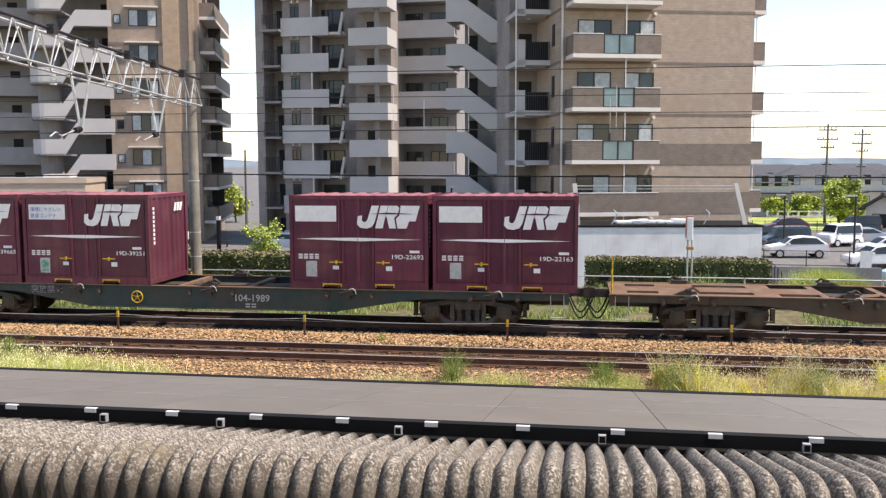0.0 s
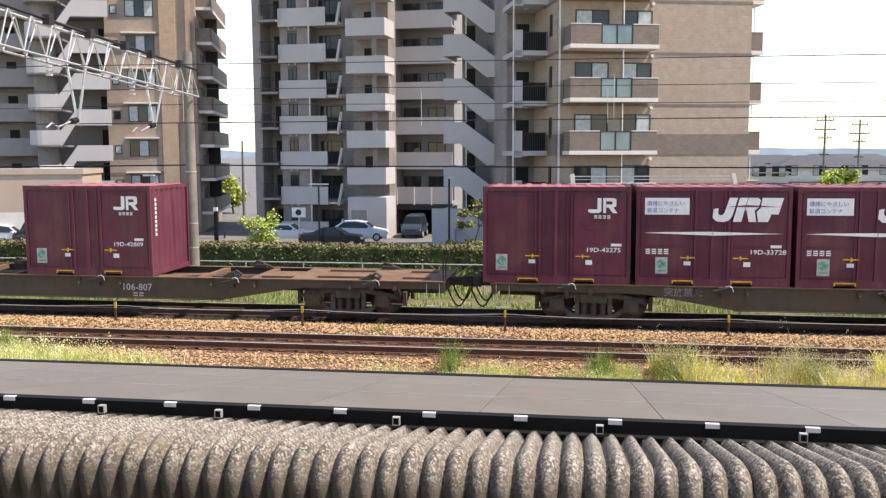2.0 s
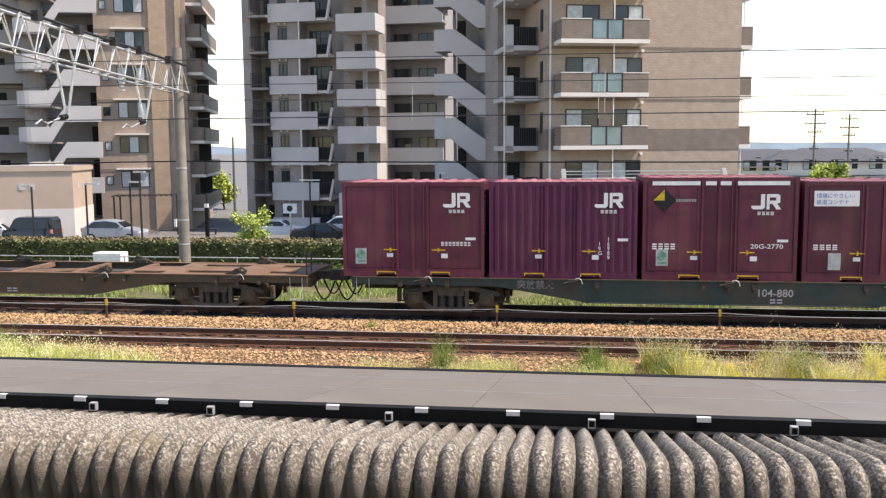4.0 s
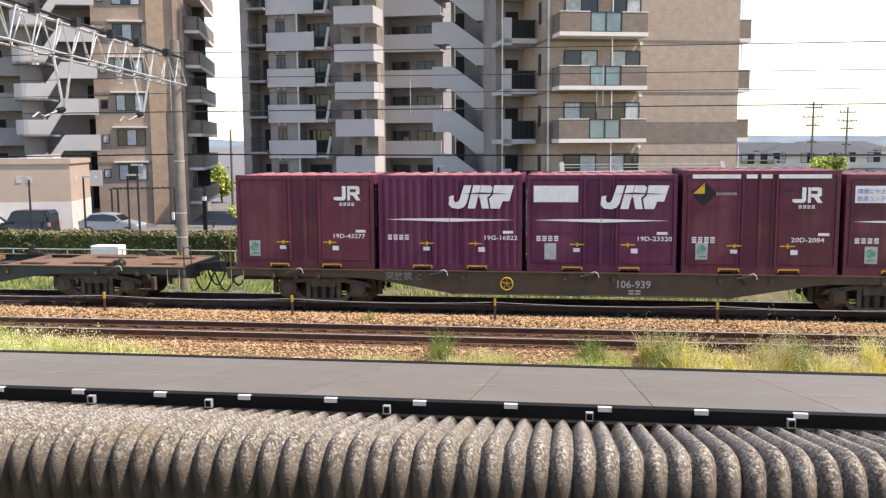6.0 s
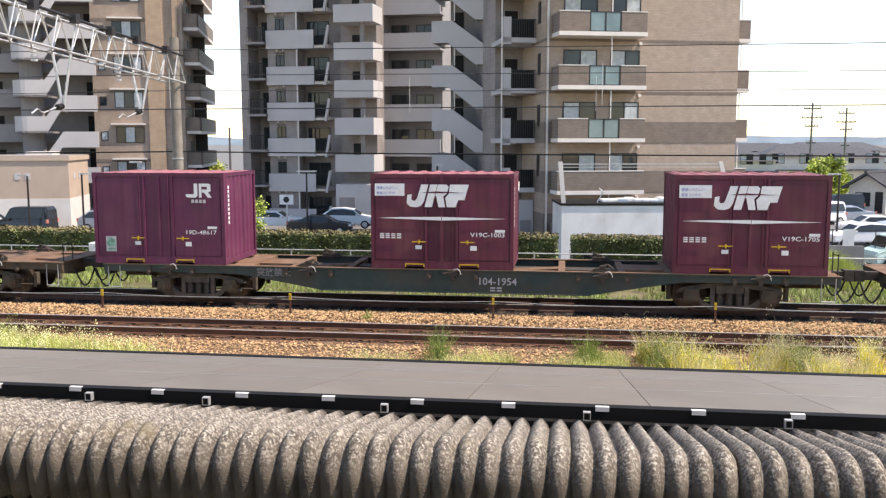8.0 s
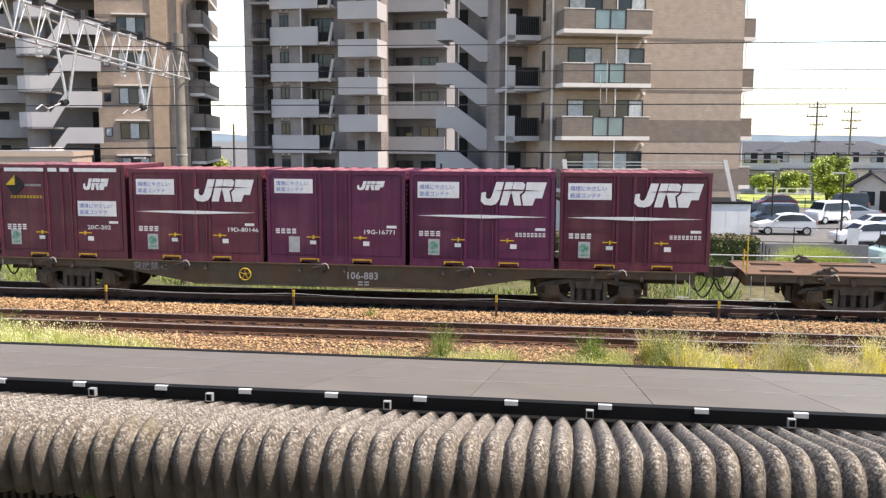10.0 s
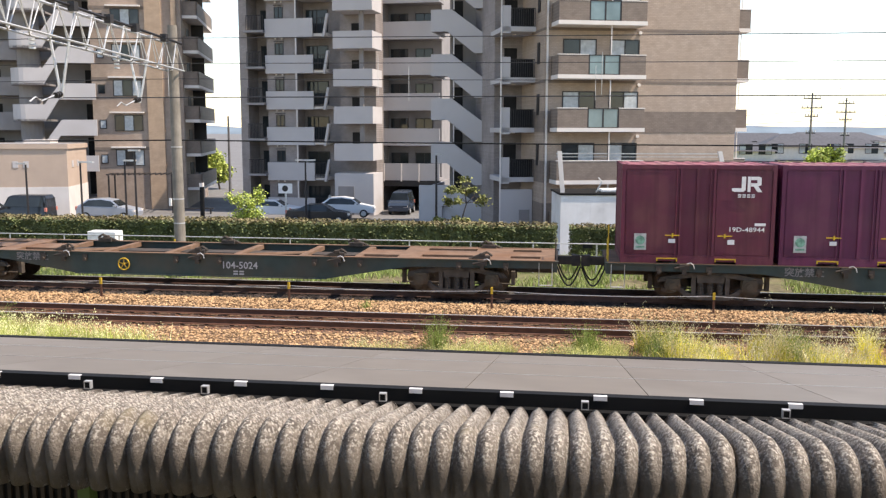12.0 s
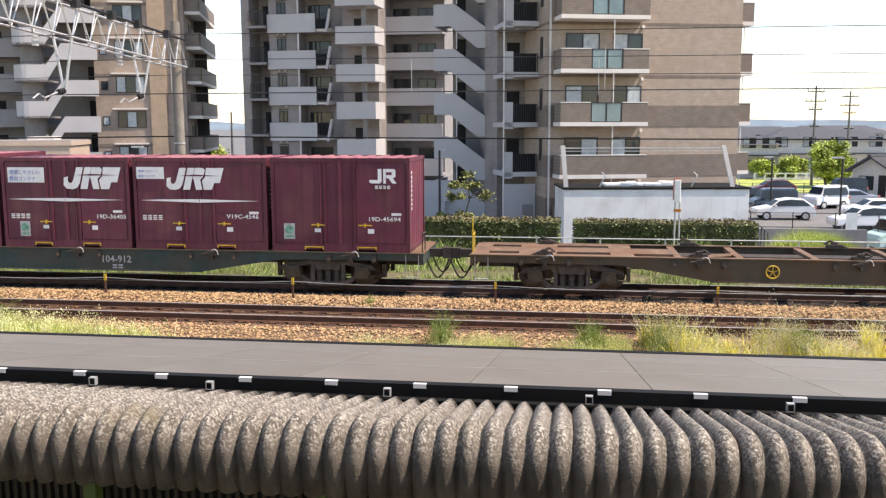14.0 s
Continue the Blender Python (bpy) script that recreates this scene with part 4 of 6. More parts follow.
    rnd = random.Random(4)
    for k in range(9):
        u = 2.2 + k * .42
        bm = bmesh.new()
        box(bm, u, u + .5, 1.0 + rnd.uniform(-.2, .2), 1.9, 1.2, 1.28 + rnd.uniform(.05, .16))
        bmesh.ops.bevel(bm, geom=bm.edges[:], offset=.04, segments=2, affect="EDGES")
        part("covered_bundle", bm, M["white"], b, "white sheeted bundle on the roof")
    bm = bmesh.new()
    for u in (1.9, 6.6):
        rod(bm, (u, .7, 1.2), (u + .3, .7, 1.75), .035, 6)
        rod(bm, (u + .3, .7, 1.75), (u + .1, .7, 1.95), .03, 6)
    part("vent_pipe", bm, M["galv"], b)


def house(x, y, z, w, d, hgt, rot, label, two=True, roof_h=2.5, wall="house_wall"):
    b = thing("house", pose(x, y, z, 0, 0, rot), label, "house", "far houses")
    boxes("wall", [(-w / 2, w / 2, 0, d, 0, hgt)], M[wall], b)
    bm = bmesh.new()
    o = .5
    vs = [bm.verts.new(p) for p in ((-w / 2 - o, -o, hgt), (w / 2 + o, -o, hgt), (w / 2 + o, d + o, hgt), (-w / 2 - o, d + o, hgt), (-w / 2 + d / 2 * .7, d / 2, hgt + roof_h), (w / 2 - d / 2 * .7, d / 2, hgt + roof_h))]
    for f in ((3, 2, 1, 0), (0, 1, 5, 4), (1, 2, 5), (2, 3, 4, 5), (3, 0, 4)):
        bm.faces.new([vs[i] for i in f])
    r = part("roof", bm, M["roof_tile"], b, "grey tiled roof")
    for lvl in range(2 if two else 1):
        for k in range(3):
            u = -w / 2 + w * (k + .5) / 3
            window(b, u - .8, u + .8, .9 + lvl * 2.8, 2.2 + lvl * 2.8, 0, 2)
    if two:
        boxes("lower_roof", [(-w / 2 - .3, w / 2 + .3, -1.0, 0, 2.75, 2.9)], M["roof_tile"], b)
    return b


def gable_house(x, y, z):
    """A single-storey house, its gable turned to the car park."""
    w, d, hgt, top = 3.5, 10.0, 2.45, 3.55
    b = thing("house", pose(x, y, z, 0, 0, -42), "single-storey cream house with a gabled grey tile roof", "house", "far houses")
    bm = bmesh.new()
    prism(bm, [(-w / 2, 0), (w / 2, 0), (w / 2, hgt), (0, top), (-w / 2, hgt)], "y", 0, d)
    part("wall", bm, M["house_wall"], b, "cream rendered wall")
    for s in (-1, 1):
        bm = bmesh.new()
        o, k = w / 2 + .5, (top - hgt) / (w / 2)
        prism(bm, [(0, top + .05), (s * o, top + .05 - k * o), (s * o, top + .20 - k * o), (0, top + .20)], "y", -.55, d + .5)
        r = part("roof", bm, M["roof_tile"], b, "grey tiled roof slope")
        for i in range(26):
            bm = bmesh.new()
            v = -.5 + i * .42
            rod(bm, (0, v, top + .21), (s * o, v, top + .21 - k * o), .05, 5)
            part("roof_roll", bm, M["roof_tile"], r)
    boxes("ridge", [(-.16, .16, -.6, d + .55, top + .18, top + .36)], M["roof_tile"], b, "raised ridge tiles")
    window(b, -1.1, .3, .6, 1.9, 0, 2)
    # flat dark panel paints the shade of the porch
    boxes("door", [(.75, 1.45, -.05, .01, 0, 2.0)], M["dark_frame"], b, "dark panel coloured as the shaded porch opening")
    for v in (1.2, 4.4):
        boxes("side_window", [(w / 2 - .01, w / 2 + .05, v, v + 1.7, .5, 1.9)], M["pane"], b, "dark side window")


def neighbours():
    house(31.4, 123, LOT, 10.4, 8, 4.6, -4, "white two-storey house with a grey hipped roof", roof_h=1.7)
    house(22.9, 118, LOT, 7.0, 8, 4.1, -6, "far house with a dark grey roof", roof_h=1.3)
    house(37.5, 126, LOT, 9, 8, 4.4, -8, "pale two-storey house with a grey roof", roof_h=1.5)
    house(38.6, 104, LOT, 5.5, 8, 5.6, -20, "cream two-storey house with a tiled roof", roof_h=1.6)
    house(30, 150, LOT, 16, 9, 4.7, 0, "distant house with a grey tiled roof", roof_h=1.6)
    house(48, 165, LOT, 18, 9, 4.8, 10, "distant pale house with a grey roof", roof_h=1.6)
    gable_house(28.1, 88, LOT)
    house(-29, 135, LOT, 7, 8, 6.0, 5, "far house seen between the apartment blocks")
    house(-37, 150, LOT, 8, 8, 6.4, 5, "yellowish far house between the apartment blocks")
    bm = bmesh.new()
    rnd = random.Random(9)
    xs = [-900 + 60 * i for i in range(31)]
    hs = [6 + 9 * abs(noise.noise(Vector((i * .31, 3, 0)))) + rnd.uniform(0, 4) for i in range(31)]
    lo = [bm.verts.new((x, 1250, -6)) for x in xs]
    hi = [bm.verts.new((x, 1290, hgt)) for x, hgt in zip(xs, hs)]
    bk = [bm.verts.new((x, 1400, -6)) for x in xs]
    for i in range(30):
        bm.faces.new((lo[i], lo[i + 1], hi[i + 1], hi[i]))
        bm.faces.new((hi[i], hi[i + 1], bk[i + 1], bk[i]))
    mesh_thing("hills", bm, M["hill"], "low hazy blue-green hills on the horizon", "hills", kind="structure", smooth=True)


apartment_main()
apartment_wing()
apartment_tower()
pink_house()
shed()
neighbours()


# ---- trackside and car park ----
def leaf_cloud(name, pts, size, material, parent=None, seed=1, label=""):
    """Small folded leaf clumps at the given places, one mesh."""
    rnd = random.Random(seed)
    vs, fs = [], []
    for p in pts:
        s = size * rnd.uniform(.6, 1.3)
        q = Euler((rnd.uniform(-1, 1), rnd.uniform(-1, 1), rnd.uniform(0, 6.28))).to_matrix()
        b = len(vs)
        for c in ((-.5, -.3, 0), (.5, -.3, 0), (.5, .3, .1), (-.5, .3, .1), (0, -.75, .12), (0, .75, .2)):
            vs.append(tuple(Vector(p) + q @ Vector(c) * s))
        fs += [(b, b + 4, b + 1), (b, b + 1, b + 2, b + 3), (b + 3, b + 2, b + 5)]
    me = bpy.data.meshes.new(name)
    me.from_pydata(vs, [], fs)
    me.materials.append(material)
    ob = new(name, me)
    ob.parent = parent
    return tagged(ob, label)


def hedge(x0, x1, y0, y1, z0, z1, seed, label, dry=True):
    rnd = random.Random(seed)
    h_ = thing("hedge", pose((x0 + x1) / 2, y0, z0), label, "hedge", kind="")
    L, W, H = x1 - x0, y1 - y0, z1 - z0
    boxes("hedge_core", [(-L / 2 + .1, L / 2 - .1, .12, W - .12, 0, H - .12)], M["hedge"], h_, "dark inner twigs")
    bump = lambda x, s: .10 * noise.noise(Vector((x * .9, s, seed))) + .05 * noise.noise(Vector((x * 3.1, s, seed)))
    front, top = [], []
    for _ in range(int(L * H * 380)):
        x, z = rnd.uniform(-L / 2, L / 2), rnd.uniform(0, H)
        front.append((x, .05 + bump(x + z, 1) + rnd.uniform(-.06, .1), z))
    for _ in range(int(L * W * 220)):
        x, y = rnd.uniform(-L / 2, L / 2), rnd.uniform(0, W)
        top.append((x, y, H - .03 + bump(x, y) + rnd.uniform(-.08, .06)))
    for _ in range(int(W * H * 260)):
        front.append((rnd.choice((-1, 1)) * (L / 2 - .05) + rnd.uniform(-.1, .1), rnd.uniform(0, W), rnd.uniform(0, H)))
    leaf_cloud("hedge_leaves", front, .07, M["hedge"], h_, seed, "dark green leaves")
    leaf_cloud("hedge_top", top, .065, M["hedge_dry"] if dry else M["hedge"], h_, seed + 1, "bronze leaf tips" if dry else "green leaf tips")


def tree(x, y, z, height, spread, seed, label, leaf="tree_leaf", tiers=0, n=26, leaves=130, size=.13, trunk=.09):
    rnd = random.Random(seed)
    t = thing("tree", pose(x, y, z), label, "tree", "trees by the car park")
    bm = bmesh.new()
    pts = [Vector((0, 0, 0))]
    segs = 6
    for i in range(segs):
        pts.append(pts[-1] + Vector((rnd.uniform(-.12, .12) * spread, rnd.uniform(-.1, .1), height * .78 / segs)))
    for i in range(segs):
        rod(bm, pts[i], pts[i + 1], trunk * (1 - .11 * i), 8, trunk * (1 - .11 * (i + 1)))
    tips = []
    for k in range(n):
        i = rnd.randrange(2, segs + 1)
        a = rnd.uniform(0, 6.28)
        f = 1 - .35 * abs(i / segs - .6)
        reach = spread * rnd.uniform(.35, 1.0) * f
        mid = pts[i] + Vector((math.cos(a) * reach * .5, math.sin(a) * reach * .5, rnd.uniform(.0, .25) * height * .4))
        tip = pts[i] + Vector((math.cos(a) * reach, math.sin(a) * reach, rnd.uniform(-.05, .32) * height * (.3 if tiers else 1) * .7))
        rod(bm, pts[i], mid, trunk * .35, 5, trunk * .22)
        rod(bm, mid, tip, trunk * .22, 5, trunk * .08)
        tips += [tip] if tiers else [tip, (mid + tip) / 2]
    tips.append(pts[-1] + Vector((0, 0, height * .15)))
    part("trunk", bm, M["bark"], t, "brown trunk with limbs")
    cl = []
    for tip in tips:
        r = spread * (.20 if tiers else .26) * rnd.uniform(.7, 1.25)
        for _ in range(leaves):
            v = Vector((rnd.gauss(0, .5), rnd.gauss(0, .5), rnd.gauss(0, .32 if tiers else .45)))
            cl.append(tip + v * r)
    leaf_cloud("crown", cl, size, M[leaf], t, seed + 7, "uneven leafy crown")
    return t


def car(x, y, z, rot, paint, label, kind="hatch"):
    c = thing("car", pose(x, y, z, 0, 0, rot), label, "car", "parked cars")
    prof = {"hatch": ([(-2.05, .35), (-2.1, .62), (-1.98, .80), (-1.05, .98), (-.45, 1.42), (.3, 1.53), (1.25, 1.48), (1.9, 1.05), (2.05, .85), (2.05, .35)], [(-.95, .98), (-.42, 1.37), (.3, 1.47), (1.18, 1.42), (1.7, 1.03)]),
            "van": ([(-1.7, .3), (-1.74, .75), (-1.62, .95), (-1.2, 1.1), (-.85, 1.75), (-.6, 1.82), (1.55, 1.82), (1.7, 1.6), (1.72, .3)], [(-1.1, 1.08), (-.8, 1.66), (1.45, 1.68), (1.55, 1.08)]),
            "sedan": ([(-2.25, .35), (-2.3, .62), (-2.1, .82), (-1.1, .95), (-.4, 1.38), (.7, 1.40), (1.5, 1.02), (2.2, .95), (2.3, .6), (2.25, .35)], [(-.98, .96), (-.36, 1.32), (.66, 1.33), (1.3, 1.02)])}[kind]
    bm = bmesh.new()
    prism(bm, prof[0], "y", -.83, .83)
    bmesh.ops.bevel(bm, geom=[e for e in bm.edges if abs(e.verts[0].co.y - e.verts[1].co.y) < .01], offset=.07, segments=2, affect="EDGES")
    def lean(b_):                      # the cabin narrows upwards
        for v in b_.verts:
            v.co.y *= 1 - .20 * max(0.0, v.co.z - .98) / .5
    lean(bm)
    part("body", bm, M[paint], c, smooth=False)
    for s in (-1, 1):
        bm = bmesh.new()
        prism(bm, prof[1], "y", s * .835, s * .846)
        lean(bm)
        part("side_window", bm, M["pane"], c, "dark side window")
    f = prof[0]
    bm = bmesh.new()
    i = 3
    a, b = Vector((f[i][0], f[i][1])), Vector((f[i + 1][0], f[i + 1][1]))
    nrm = Vector((-(b - a).y, (b - a).x)).normalized() * .012
    a, b = a.lerp(b, .1) + nrm, a.lerp(b, .92) + nrm
    vs = [bm.verts.new(p) for p in ((a.x, -.72, a.y), (a.x, .72, a.y), (b.x, .62, b.y), (b.x, -.62, b.y))]
    bm.faces.new(vs)
    bmesh.ops.solidify(bm, geom=bm.faces[:], thickness=.01)
    part("windscreen", bm, M["pane"], c, "dark windscreen")
    L = f[0][0]
    for sx in (L + .72, f[-1][0] - .72):
        for s in (-1, 1):
            bm = bmesh.new()
            rod(bm, (sx, s * .68, .31), (sx, s * .86, .31), .31, 18)
            w = part("wheel", bm, M["tyre"], c, "black tyre")
            bm = bmesh.new()
            rod(bm, (sx, s * .862, .31), (sx, s * .875, .31), .20, 14)
            part("rim", bm, M["galv"], w, "silver rim")
    boxes("headlight", [(L - .03, L + .12, -.78, -.45, .62, .76), (L - .03, L + .12, .45, .78, .62, .76)], M["slab"], c, "clear headlights")
    boxes("tail_light", [(f[-1][0] - .10, f[-1][0] + .02, -.80, -.62, .75, 1.0), (f[-1][0] - .10, f[-1][0] + .02, .62, .80, .75, 1.0)], M["red"], c, "red tail lights")
    boxes("wing_mirror", [(prof[1][0][0] + .12, prof[1][0][0] + .28, -1.0, -.84, .98, 1.1), (prof[1][0][0] + .12, prof[1][0][0] + .28, .84, 1.0, .98, 1.1)], M[paint], c)
    return c


def lamp_post(x, y, hgt, label, arm=.9, rot=0, double=False):
    l = thing("street_lamp", pose(x, y, LOT, 0, 0, rot), label, "street lamp", "car park lamps")
    bm = bmesh.new()
    rod(bm, (0, 0, 0), (0, 0, hgt), .075, 8, .06)
    part("pole", bm, M["dark_frame"], l, "dark brown pole")
    boxes("lamp_head", [(-arm if double else -.05, arm, -.14, .14, hgt, hgt + .10)], M["galv"], l, "flat pale lamp head")
    return l


def catenary():
    px, py = -12.57, 28.0
    p = thing("catenary_mast", pose(px, py, -.62), "round weathered concrete catenary mast", "mast")
    bm = bmesh.new()
    rod(bm, (0, 0, 0), (0, 0, 8.3), .19, 20, .15)
    part("pole", bm, M["pole_concrete"], p, smooth=False)
    for z in (1.9, 2.7, 4.4):
        bm = bmesh.new()
        rod(bm, (0, 0, z), (0, 0, z + .04), .185, 16)
        part("band", bm, M["galv"], p, "thin steel band")
    boxes("plate", [(-.24, -.16, -.22, -.16, 2.5, 2.75)], M["white"], p, "small white plate")
    bm = bmesh.new()
    rod(bm, (-.1, -.2, .3), (-.1, -.2, 1.4), .03, 6)
    part("cable_guard", bm, M["yellow"], p, "yellow cable guard")
    # lattice beam across the tracks
    b = thing("lattice_beam", pose(px, 0, 0), "galvanised lattice beam carrying the overhead wires", "lattice beam")
    y0, y1, w = 28.2, 6.0, .26
    n = 26
    zl = lambda y: 6.25 + .048 * min(11, 28.2 - y)
    zt = lambda y: 7.12 + .050 * min(11, 28.2 - y)
    ys = [y0 + (y1 - y0) * i / n for i in range(n + 1)]
    for s in (-w, w):
        bm = bmesh.new()
        for a, c in zip(ys, ys[1:]):
            rod(bm, (s, a, zl(a)), (s, c, zl(c)), .030, 6)
        part("lower_chord", bm, M["galv"], b, "galvanised lower chord")
        bm = bmesh.new()
        for a, c in zip(ys, ys[1:]):
            rod(bm, (s * .8, a, zt(a)), (s * .8, c, zt(c)), .04, 6)
        part("upper_chord", bm, M["dark_frame"] if s > 0 else M["galv"], b, "upper chord")
        for i, (a, c) in enumerate(zip(ys, ys[1:])):
            bm = bmesh.new()
            m_ = (a + c) / 2
            rod(bm, (s, a, zl(a)), (s * .8, m_, zt(m_)), .018, 6)
            rod(bm, (s * .8, m_, zt(m_)), (s, c, zl(c)), .018, 6)
            part("diagonal", bm, M["galv"], b)
    for i, a in enumerate(ys[:-1]):
        bm = bmesh.new()
        rod(bm, (-w, a, zl(a)), (w, ys[i + 1], zl(a)), .02, 5)
        rod(bm, (-w * .8, a, zt(a)), (w * .8, a, zt(a)), .02, 5)
        part("cross_strut", bm, M["galv"], b)
    for y in (26.8, 24.9, 23.4, 21.6, 19.8):
        boxes("clamp", [(.18, .36, y - .10, y + .10, zt(y) - .13, zt(y) + .10)], M["dark_frame"], b, "dark clamp")
    # drop tubes with insulators and registration arms over both tracks
    for yc in (TRACK_B + 1.35, TRACK_A + 1.2):
        bm = bmesh.new()
        rod(bm, (-.25, yc, zl(yc)), (0, yc - .05, 5.15), .035, 6)
        rod(bm, (.25, yc, zl(yc)), (0, yc - .05, 5.15), .035, 6)
        d = part("drop_bracket", bm, M["galv"], b, "pale drop bracket")
        bm = bmesh.new()
        for k in range(3):
            rod(bm, (0, yc - .10 - k * .09, 5.25 - k * .015), (0, yc - .15 - k * .09, 5.24 - k * .015), .075, 10)
        part("insulator", bm, M["dark_frame"], d, "dark ribbed insulator")
        bm = bmesh.new()
        rod(bm, (0, yc - .4, 5.2), (0, yc - .95, 5.05), .02, 6)
        rod(bm, (0, yc - .95, 5.05), (0, yc - 1.2, 5.14), .02, 6)
        rod(bm, (0, yc - 1.2, 5.14), (0, yc - 1.45, 5.02), .02, 6)
        part("registration_arm", bm, M["galv"], d, "thin registration arm")
    for yc in (TRACK_B, TRACK_A):
        bm = bmesh.new()
        for k in range(3):
            rod(bm, (0, yc, zl(yc) - .12 - k * .10), (0, yc, zl(yc) - .17 - k * .10), .08, 10)
        part("insulator", bm, M["galv"], b, "hanging insulator string")
    boxes("far_post", [(-.15, .15, y1 - .3, y1, -.75, 7.4)], M["pole_concrete"], b, "beam post on the station side")
    # wires
    def wire(name, y, z, sag, r, label, z_end=None):
        bm = bmesh.new()
        for a, c in ((-62.6, px), (px, 37.4)):
            tube(bm, [(a + (c - a) * i / 16, y, z - sag * 4 * (i / 16) * (1 - i / 16)) for i in range(17)], r, 5)
        return mesh_thing(name, bm, M["black_metal"] if r > .012 else M["dark_frame"], label, "wire", "overhead wires")
    wire("contact_wire", TRACK_B, 5.27, 0, .008, "thin taut contact wire over the far track")
    far_wire = wire("messenger_wire", TRACK_B, 6.22, .10, .010, "messenger wire over the far track")
    wire("contact_wire", TRACK_A, 5.11, 0, .008, "thin taut contact wire over the near track")
    near_wire = wire("messenger_wire", TRACK_A, 6.5, .10, .010, "messenger wire over the near track")
    wire("feeder_wire", 28.0, 6.0, .15, .011, "feeder wire along the masts")
    wire("signal_cable", 28.2, 4.02, .12, .022, "thick black cable along the masts")
    # droppers between messenger and contact wire
    for y, held in ((TRACK_B, far_wire), (TRACK_A, near_wire)):
        for k in range(-2, 6):
            x = -9.2 + k * 5.0
            bm = bmesh.new()
            rod(bm, (x, y, 5.15), (x, y, 6.06), .006, 4)
            part("dropper", bm, M["galv"], held, "thin pale dropper")


def guard_fence():
    f = thing("guard_fence", pose(0, 31.2, -.62), "low galvanised wire guard fence along the hedge", "fence")
    for i in range(26):
        bm = bmesh.new()
        rod(bm, (-34 + i * 2.2, 0, 0), (-34 + i * 2.2, 0, 1.08), .028, 6)
        part("post", bm, M["galv"], f)
    for z in (1.06, .62):
        bm = bmesh.new()
        rod(bm, (-34, 0, z), (21, 0, z), .022, 6)
        part("rail", bm, M["galv"], f)
    b = thing("relay_box", pose(-17.6, 32.4, -.62), "white trackside equipment box", "equipment box")
    boxes("case", [(-.58, .58, -.3, .3, .3, 1.08)], M["white"], b, bevel=.02)
    boxes("foot", [(-.5, -.4, -.2, .2, 0, .3), (.4, .5, -.2, .2, 0, .3)], M["galv"], b)
    # crossing signal
    s = thing("signal_post", pose(4.1, 34.0, -.62), "grey signal post with a white and faded red head", "signal")
    for dx in (-.07, .09):
        bm = bmesh.new()
        rod(bm, (dx, 0, 0), (dx, 0, 2.35), .035, 8)
        part("tube", bm, M["galv"], s)
    boxes("head", [(-.13, .10, -.12, .06, 2.1, 2.95)], M["white"], s, "white signal head", .02)
    boxes("red_side", [(-.16, -.13, -.1, .05, 2.2, 2.95), (-.14, .1, -.1, .05, 2.95, 3.02)], M["red"], s, "faded red edge")
    boxes("clamp", [(-.12, .14, -.06, .06, 1.75, 1.85)], M["orange"], s, "rusty clamp")
    boxes("small_box", [(-3.35, -3.0, -1.6, -1.4, 0.75, 0.95)], M["black_metal"], s)
    # car park fence
    g = thing("mesh_fence", pose(8.6, 43.3, -.5), "dark wire mesh fence on a grey retaining wall", "fence")
    for i in range(9):
        bm = bmesh.new()
        rod(bm, (i * 1.9, 0, -.1), (i * 1.9, 0, .78), .025, 6)
        part("post", bm, M["dark_frame"], g)
    for z in (.08, .74):
        bm = bmesh.new()
        rod(bm, (0, 0, z), (15.2, 0, z), .018, 5)
        part("rail", bm, M["dark_frame"], g)
    boxes("low_wall", [(-.1, 5.2, -.1, .12, -2.0, 0)], M["grey_wall"], g, "low grey retaining wall")
    boxes("board", [(4.25, 4.75, -.05, -.03, -.05, .78)], M["white"], g, "blank white board")
    # fence that comes forward along the shed to the hedge
    n = thing("wire_fence", pose(8.95, 40.0, -1.4), "thin dark wire fence beside the shed", "fence")
    for i in range(4):
        bm = bmesh.new()
        rod(bm, (-.25 + i * .08, i * 1.05, -.6), (-.25 + i * .08, i * 1.05, 1.1), .025, 6)
        part("post", bm, M["dark_frame"], n)
    for z in (.3, 1.08):
        bm = bmesh.new()
        rod(bm, (-.25, 0, z), (0, 3.2, z), .016, 5)
        part("rail", bm, M["dark_frame"], n)
    # fence along the lawn
    k = thing("lot_fence", pose(15.5, 90, LOT), "dark bar fence between lawn and car park", "fence")
    for i in range(16):
        bm = bmesh.new()
        rod(bm, (i * 1.2, 0, 0), (i * 1.2, 0, 1.1), .035, 5)
        part("post", bm, M["dark_frame"], k)
    for z in (.35, .7, 1.05):
        bm = bmesh.new()
        rod(bm, (0, 0, z), (18, 0, z), .022, 5)
        part("rail", bm, M["dark_frame"], k)


def utility_pole(x, y, hgt, label, seed, arms=True):
    rnd = random.Random(seed)
    u = thing("utility_pole", pose(x, y, LOT), label, "utility pole", "far utility poles")
    bm = bmesh.new()
    rod(bm, (0, 0, 0), (0, 0, hgt), .16, 8, .10)
    part("pole", bm, M["grey_pole"], u)
    for z, w in ((hgt - .7, .9), (hgt - 1.7, 1.1), (hgt - 2.6, .7), (hgt - 4.4, .5)) if arms else ():
        boxes("crossarm", [(-w, w, -.08, .08, z, z + .12)], M["dark_frame"], u, "dark crossarm")
        for dx in (-w * .9, -w * .4, w * .4, w * .9):
            bm = bmesh.new()
            rod(bm, (dx, 0, z + .12), (dx, 0, z + .34), .06, 6)
            part("insulator", bm, M["galv"], u)
    return u


def park():
